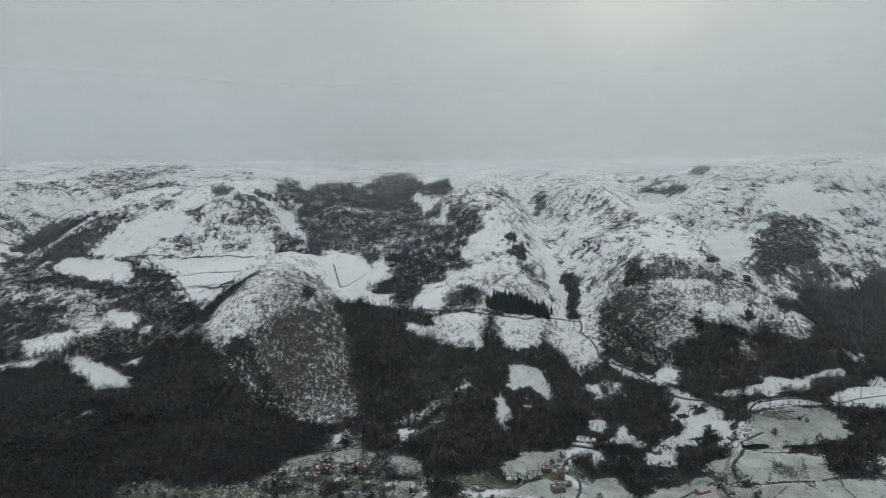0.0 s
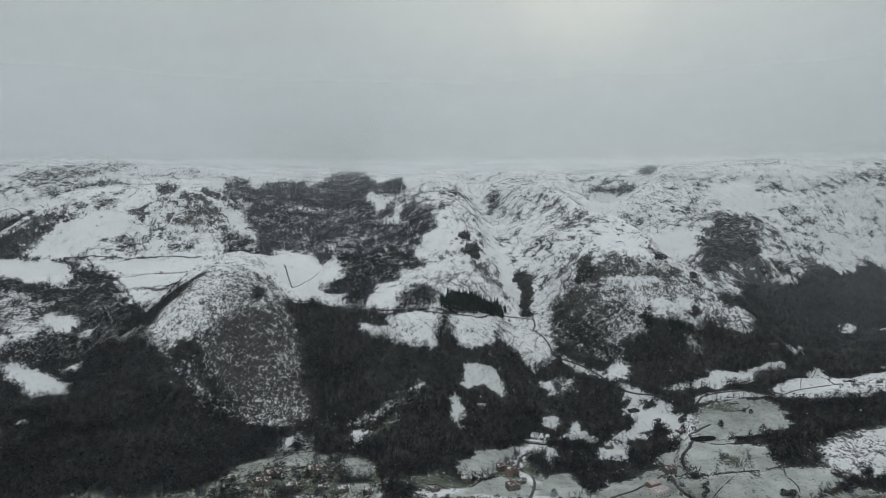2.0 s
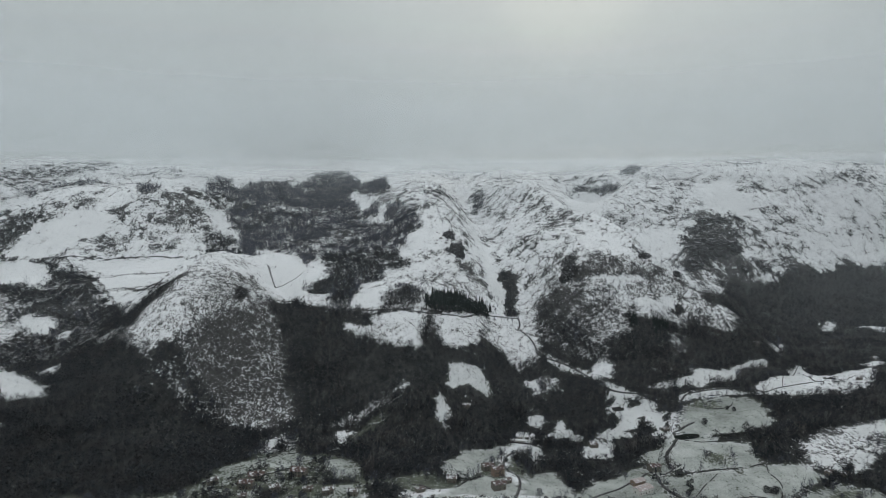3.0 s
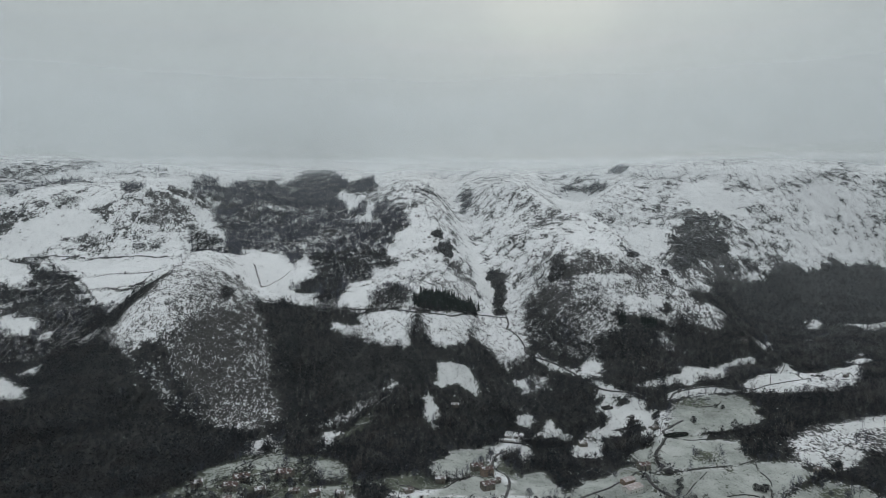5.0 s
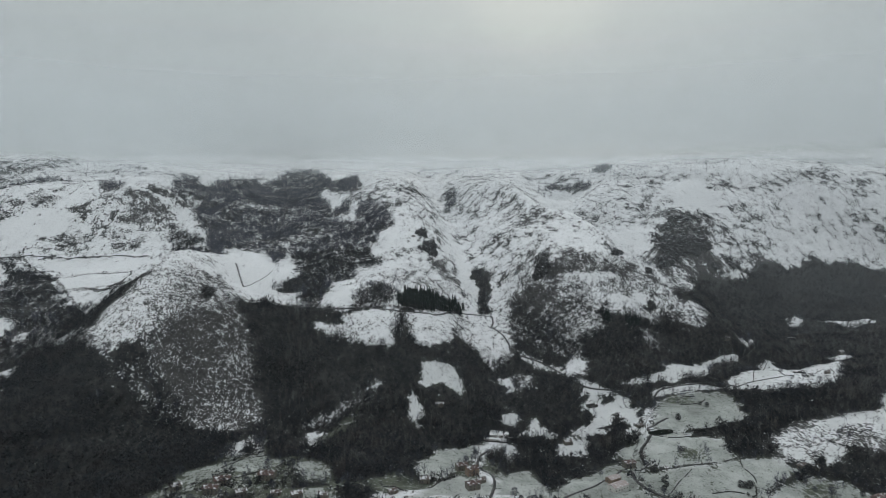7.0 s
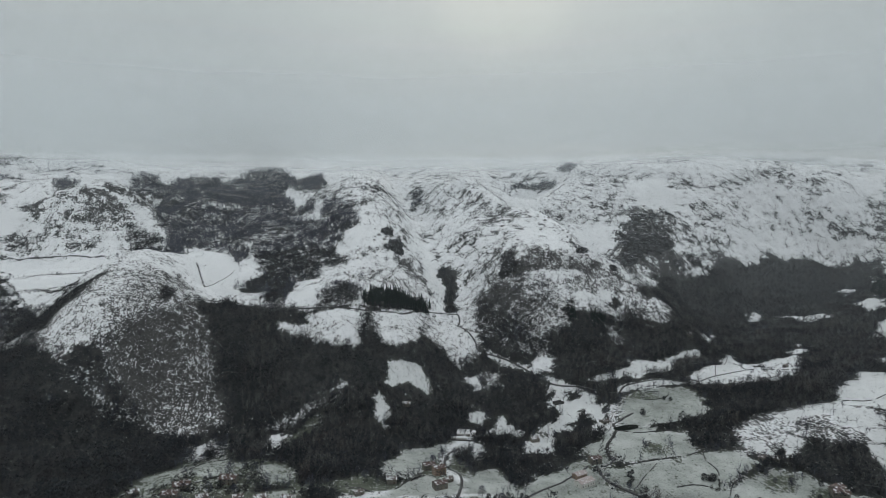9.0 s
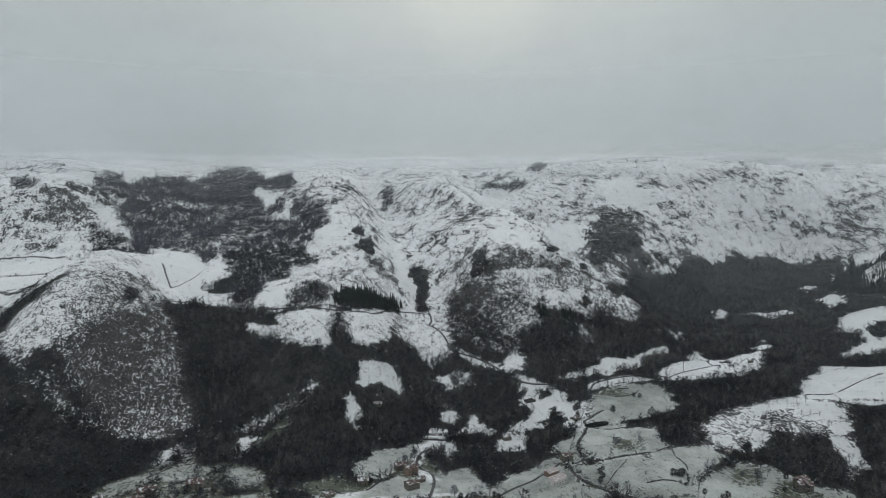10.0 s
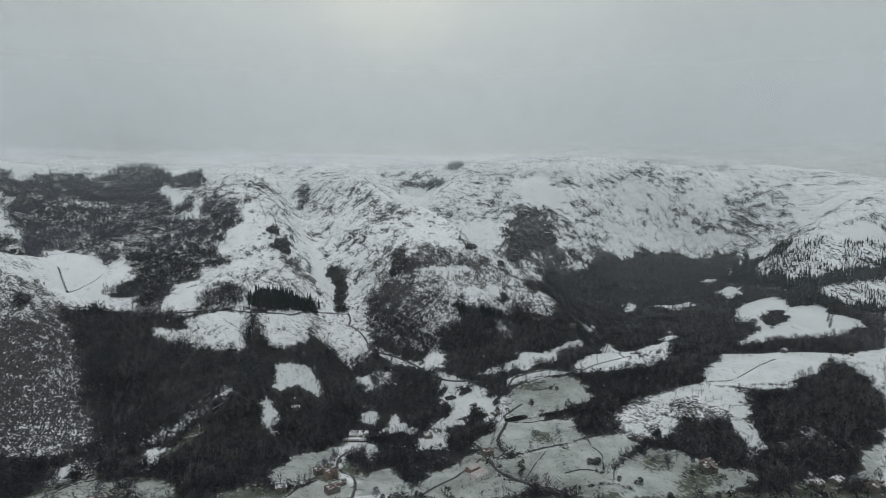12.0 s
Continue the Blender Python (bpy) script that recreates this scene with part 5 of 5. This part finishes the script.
crag(166, 1410, 36, 30, 46, -15, 1)
crag(158, 1480, 26, 18, 30, 10, 14)
crag(366, 1212, 26, 16, 38, 10, 2)
crag(361, 1202, 30, 16, 22, 0, 3)
crag(800, 1496, 96, 40, 60, 5, 4)
crag(766, 1480, 50, 28, 38, 0, 5)
crag(852, 1502, 60, 30, 38, 8, 6)
crag(890, 1489, 26, 16, 22, 0, 9)
crag(1000, 1576, 44, 20, 22, 8, 8)
crag(1107, 1604, 30, 18, 22, 0, 11)
crag(966, 1764, 86, 34, 26, 4, 7)
crag(560, 1164, 14, 10, 15, 0, 10)
crag(508, 1192, 26, 14, 14, 20, 12)
crag(-236, 1097, 18, 14, 15, 0, 13)

# ---- buildings ----


def box(bm, x0, x1, y0, y1, z0, z1):
    v = [bm.verts.new((x, y, z)) for z in (z0, z1) for x, y in ((x0, y0), (x1, y0), (x1, y1), (x0, y1))]
    for a, b, c, d in ((3, 2, 1, 0), (4, 5, 6, 7), (0, 1, 5, 4), (1, 2, 6, 5), (2, 3, 7, 6), (3, 0, 4, 7)):
        bm.faces.new((v[a], v[b], v[c], v[d]))
    return bm


def gable_walls(w, d, h, ridge):
    """Four walls with two gables; the ridge runs along x."""
    bm = bmesh.new()
    t = 0.45
    for y in (-d / 2, d / 2 - t):
        box(bm, -w / 2, w / 2, y, y + t, -1.5, h)
    for x in (-w / 2, w / 2 - t):
        box(bm, x, x + t, -d / 2 + t + 0.003, d / 2 - t - 0.003, -1.5, h)
        a = [bm.verts.new(p) for p in ((x, -d / 2, h), (x, d / 2, h), (x, 0, ridge), (x + t, -d / 2, h), (x + t, d / 2, h), (x + t, 0, ridge))]
        for f in ((0, 2, 1), (3, 4, 5), (0, 3, 5, 2), (1, 2, 5, 4)):
            bm.faces.new([a[k] for k in f])
    return bm


def roof_slope(w, d, h, ridge, side, over=0.6, thick=0.25, courses=7):
    """One side of a gable roof, laid in lapping courses of tile."""
    bm = bmesh.new()
    run = d / 2 + over
    drop = (ridge - h) / (d / 2)
    for k in range(courses):
        y0, y1 = run * k / courses, run * (k + 1) / courses
        z0, z1 = ridge + thick - drop * y0, ridge + thick - drop * y1
        p = []
        for x in (-w / 2 - over, w / 2 + over):
            for y, z in ((y0, z0), (y1, z1 + 0.07), (y1, z1 - thick), (y0, z0 - thick)):
                p.append(bm.verts.new((x, side * y, z)))
        for f in ((0, 1, 5, 4), (1, 2, 6, 5), (2, 3, 7, 6), (3, 0, 4, 7), (3, 2, 1, 0), (4, 5, 6, 7)):
            bm.faces.new([p[i] for i in (f if side > 0 else f[::-1])])
    return bm


def add_window(parent, x, y, z, face, w=1.0, h=1.3, axis="y"):
    """A window in a wall: a frame that stands proud, a pane set in it and a sill."""
    def b(a0, a1, d0, d1, z0, z1, bm):
        lo, hi = sorted((face * d0, face * d1))
        return box(bm, x + a0, x + a1, y + lo, y + hi, z + z0, z + z1) if axis == "y" else box(bm, x + lo, x + hi, y + a0, y + a1, z + z0, z + z1)
    win = part("window", b(-w / 2, w / 2, -0.05, 0.03, 0, h, bmesh.new()), MAT_GLASS, parent, "dark glazed window")
    bm = bmesh.new()
    for a0, a1, z0, z1 in ((-w / 2 - 0.1, -w / 2, 0, h), (w / 2, w / 2 + 0.1, 0, h), (-w / 2 - 0.1, w / 2 + 0.1, h, h + 0.1), (-0.04, 0.04, 0, h)):
        b(a0, a1, -0.05, 0.06, z0, z1, bm)
    part("frame", bm, MAT_FRAME, win)
    part("sill", b(-w / 2 - 0.2, w / 2 + 0.2, -0.05, 0.18, -0.12, -0.004, bmesh.new()), MAT_STONEWALL, win)


def house(name, label, category, x, y, turn, w, d, h, pitch, wall, tile, storeys=2, chimney=True, group=""):
    base = tagged(new(name), label, category, group)
    ridge = h + d / 2 * math.tan(radians(pitch))
    part("wall", gable_walls(w, d, h, ridge - 0.05), wall, base)
    part("roof", roof_slope(w, d, h, ridge, -1), tile, base)
    part("roof", roof_slope(w, d, h, ridge, 1), tile, base)
    part("ridge_cap", box(bmesh.new(), -w / 2 - 0.6, w / 2 + 0.6, -0.25, 0.25, ridge + 0.2, ridge + 0.42), tile, base)
    if chimney:
        c = part("chimney", box(bmesh.new(), w * 0.22, w * 0.22 + 0.9, -0.9, 0.0, ridge - 0.8, ridge + 1.3), MAT_STONEWALL, base)
        part("chimney_cap", box(bmesh.new(), w * 0.22 - 0.12, w * 0.22 + 1.02, -1.02, 0.12, ridge + 1.304, ridge + 1.5), MAT_STONEWALL, c)
    for s in range(storeys):
        z = 1.0 + s * 2.7
        if z + 1.4 > h:
            break
        n = max(2, int(w / 3.2))
        for k in range(n):
            wx = -w / 2 + w * (k + 0.5) / n
            if not (s == 0 and k == n // 2):
                add_window(base, wx, -d / 2, z, -1)
            if s:
                add_window(base, wx, d / 2, z, 1)
        add_window(base, -w / 2, 0.8, z, -1, axis="x")
        add_window(base, w / 2, -0.8, z, 1, axis="x")
    k = max(2, int(w / 3.2))
    dx = -w / 2 + w * (k // 2 + 0.5) / k
    door = part("door", box(bmesh.new(), dx - 0.55, dx + 0.55, -d / 2 - 0.05, -d / 2 + 0.02, -0.4, 2.05), MAT_TIMBER, base, "dark wooden door")
    part("handle", box(bmesh.new(), dx + 0.35, dx + 0.42, -d / 2 - 0.12, -d / 2 - 0.054, 0.9, 1.05), MAT_FRAME, door)
    base.matrix_world = pose(x, y, ground_z(x, y) + 0.35, 0, 0, turn)
    return base


def ruin(x, y, turn):
    base = tagged(new("ruined_barn"), "roofless stone barn with snow on its broken walls", "ruin")
    r = random.Random(int(x))
    for ax, (x0, x1, y0, y1) in enumerate(((-7, 7, -4, -3.3), (-7, 7, 3.3, 4), (-7, -6.3, -3.29, 3.29), (6.3, 7, -3.29, 3.29))):
        bm = bmesh.new()
        for k in range(4):
            f0, f1 = k / 4, (k + 1) / 4
            top = 1.6 + 2.2 * r.random()
            if ax < 2:
                box(bm, x0 + (x1 - x0) * f0, x0 + (x1 - x0) * f1, y0, y1, -1.2, top)
            else:
                box(bm, x0, x1, y0 + (y1 - y0) * f0, y0 + (y1 - y0) * f1, -1.2, top)
        part("wall", bm, MAT_DRYSTONE, base)
    base.matrix_world = pose(x, y, ground_z(x, y), 0, 0, turn)


def farm_yard(x, y):
    """A walled farm: two snow-covered sheds set square round a yard."""
    base = tagged(new("farm_sheds"), "pale farm sheds with snowy flat roofs round a yard", "farm")
    for name, x0, x1, y0, y1, h in (("shed", -12, -3, -2, 15, 4.2), ("shed", 0, 5, 0, 15, 3.8), ("shed", 8, 12, 1, 14, 3.4), ("shed", -18, 2, -13, -8, 2.8)):
        s = part(name, box(bmesh.new(), x0, x1, y0, y1, -2.0, h), MAT_PLASTER, base)
        part("roof", box(bmesh.new(), x0 - 0.5, x1 + 0.5, y0 - 0.5, y1 + 0.5, h + 0.004, h + 0.35), MAT_ROOF_SNOW, s, "snow covered flat roof")
        # dark slabs on the wall face stand in for the shade inside openings
        for k in range(3):
            wx = x0 + (x1 - x0) * (k + 0.5) / 3
            part("opening", box(bmesh.new(), wx - 0.6, wx + 0.6, y0 - 0.04, y0 + 0.02, 0.8, 2.0), MAT_TIMBER, s)
    for x0, x1, y0, y1 in ((-19, 13, -15, -14.4), (-19, -18.4, -14.39, 12), (12.6, 13.2, -14.39, 14)):
        part("yard_wall", box(bmesh.new(), x0, x1, y0, y1, -2.0, 1.3), MAT_DRYSTONE, base)
    base.matrix_world = pose(x, y, ground_z(x, y) + 0.3, 0, 0, -18)


def build_buildings():
    for kind, x, y, turn in BUILDINGS:
        r = random.Random(int(x * 7 + y))
        g = 0.9 + 0.25 * r.random()
        if kind == "barn":
            house("barn", "large barn with a faded pink tiled roof among fields", "barn", x, y, turn, 19, 10, 4.6, 20, MAT_PLASTER, MAT_PALE_TILE, 1, False)
        elif kind == "long_barn":
            house("barn", "pink roofed barn beside a farm track", "barn", x, y, turn, 14, 8, 4.4, 20, MAT_OCHRE, MAT_PALE_TILE, 1, False)
        elif kind == "ochre_house":
            house("house", "tall ochre house with a red tiled roof by the road", "house", x, y, turn, 12, 9, 7.5, 22, MAT_OCHRE, MAT_TILE)
        elif kind == "red_house":
            house("house", "village house with a wide red tiled roof", "house", x, y, turn, 15, 11, 5.6, 22, MAT_STONEWALL, MAT_TILE, group="village houses")
        elif kind == "farmhouse":
            house("house", "stone farmhouse with a brown-red tiled roof", "house", x, y, turn, 13 * g, 9 * g, 5.8, 22, MAT_STONEWALL, MAT_TILE, group="village houses")
        elif kind == "cottage":
            house("cottage", "small stone cottage with a snowy tiled roof", "cottage", x, y, turn, 10 * g, 7 * g, 4.4, 24, MAT_STONEWALL, MAT_TILE_SNOW, 1, group="stone cottages")
        elif kind == "shed":
            house("shed", "low stone shed with snow on the roof", "shed", x, y, turn, 8 * g, 5.5, 3.2, 18, MAT_STONEWALL, MAT_TILE_SNOW, 1, False, "stone sheds")
        else:
            ruin(x, y, turn)
    farm_yard(*FARM)


build_buildings()


def pond(x, y):
    bm = bmesh.new()
    n = 40
    ring = [(17 * math.cos(a) * (1 + 0.08 * math.sin(3 * a)), 8.5 * math.sin(a) * (1 + 0.1 * math.cos(2 * a))) for a in (2 * math.pi * k / n for k in range(n))]
    bm.faces.new([bm.verts.new((px, py, 0)) for px, py in ring])
    bmesh.ops.triangulate(bm, faces=bm.faces[:])
    ob = part("pond", bm, MAT_WATER)
    ob.matrix_world = pose(x, y, ground_z(x, y) + 0.55, 0, 0, 12)
    tagged(ob, "small dark pond in a snowy field", "pond", kind="structure")


pond(*POND)

# ---- single trees near the fields and houses ----


def stem_mesh(r, high, limbs):
    """A tapered, slightly bent trunk with limbs."""
    bm = bmesh.new()

    def tube(a, b, r0, r1, sides=6):
        way = (b - a).normalized()
        u = way.cross(Vector((0.31, 0.77, 0.2))).normalized()
        v = way.cross(u)
        rings = []
        for p, q in ((a, r0), ((a + b) / 2 + u * q_off, (r0 + r1) / 2), (b, r1)):
            rings.append([bm.verts.new(p + q * (math.cos(k * 6.2832 / sides) * u + math.sin(k * 6.2832 / sides) * v)) for k in range(sides)])
        for lo, hi in zip(rings, rings[1:]):
            for k in range(sides):
                bm.faces.new((lo[k], lo[(k + 1) % sides], hi[(k + 1) % sides], hi[k]))

    q_off = 0.05 * high * (r.random() - 0.5)
    tube(Vector((0, 0, -0.5)), Vector((0.02 * high, 0, high * 0.8)), 0.028 * high, 0.008 * high)
    for k in range(limbs):
        a, z = k * 2.4 + r.random(), high * (0.28 + 0.45 * r.random())
        q_off = 0.02 * high * (r.random() - 0.5)
        reach = high * (0.22 + 0.14 * r.random())
        tube(Vector((0, 0, z)), Vector((reach * math.cos(a), reach * math.sin(a), z + reach * 0.9)), 0.012 * high, 0.003 * high, 4)
    return bm


def crown_mesh(seed, high, n, low, wide, size):
    r = np.random.default_rng(seed)
    v, f = joined(crown_tufts(r, n, low * high, 1.02 * high, wide * high, size * high))
    return v, f


def tree_kind(name, label, category, group, seed, high, n, low, wide, size, material, limbs=7):
    ob = tagged(new(name), label, category, group)
    part("trunk", stem_mesh(random.Random(seed), high, limbs), MAT_BARK, ob)
    crown = new("crown", raw_mesh("crown", *crown_mesh(seed, high, n, low, wide, size), material))
    crown.parent = ob
    return ob


def plant_single_trees():
    bare = [tree_kind("tree", "bare winter tree with a fine twiggy crown", "tree", "field trees", 30 + k, 9 + 1.5 * k, 330, 0.3, 0.36, 0.048, MAT_BEECH) for k in range(3)]
    dark = [tree_kind("evergreen_tree", "dark round evergreen oak in a snowy field", "tree", "evergreen trees", 40 + k, 5 + 1.2 * k, 420, 0.08, 0.46, 0.075, MAT_OAK, 5) for k in range(3)]
    spots = [(314, 608), (307, 601), (305, 591), (298, 583), (398, 742), (455, 518), (437, 499), (366, 557), (363, 560), (369, 555), (377, 506), (380, 503), (367, 517), (450, 766), (445, 773), (354, 705), (530, 1099), (-3, 1038)]
    r = random.Random(5)
    tries = np.array([(r.uniform(-260, 620), r.uniform(400, 900)) for _ in range(2600)])
    s = cover_at(tries[:, 0], tries[:, 1])
    want = 0.34 * s["village"] + 0.2 * s["grass"] + 0.012 * s["thin"] + 0.012 * s["snow"] + 0.05 * s["speck"]
    spots += [tuple(p) for p, w in zip(tries, want) if r.random() < w][:290]
    clear = [(x, y) for _, x, y, _ in BUILDINGS] + [FARM, POND]
    first = {}
    for k, (x, y) in enumerate(spots):
        if any(math.hypot(x - a, y - b) < (24 if (a, b) in (FARM, POND) else 10) for a, b in clear):
            continue
        kind = (dark if k < 18 or r.random() < 0.45 else bare)[r.randrange(3)]
        m = pose(x, y, ground_z(x, y) - 0.1, 0, 0, r.uniform(0, 360)) @ Matrix.Scale(r.uniform(0.7, 1.15), 4)
        if kind.name in first:
            ob = copy_thing(kind, m)
            ob.matrix_basis = m
        else:
            first[kind.name] = True
            kind.matrix_basis = m


plant_single_trees()
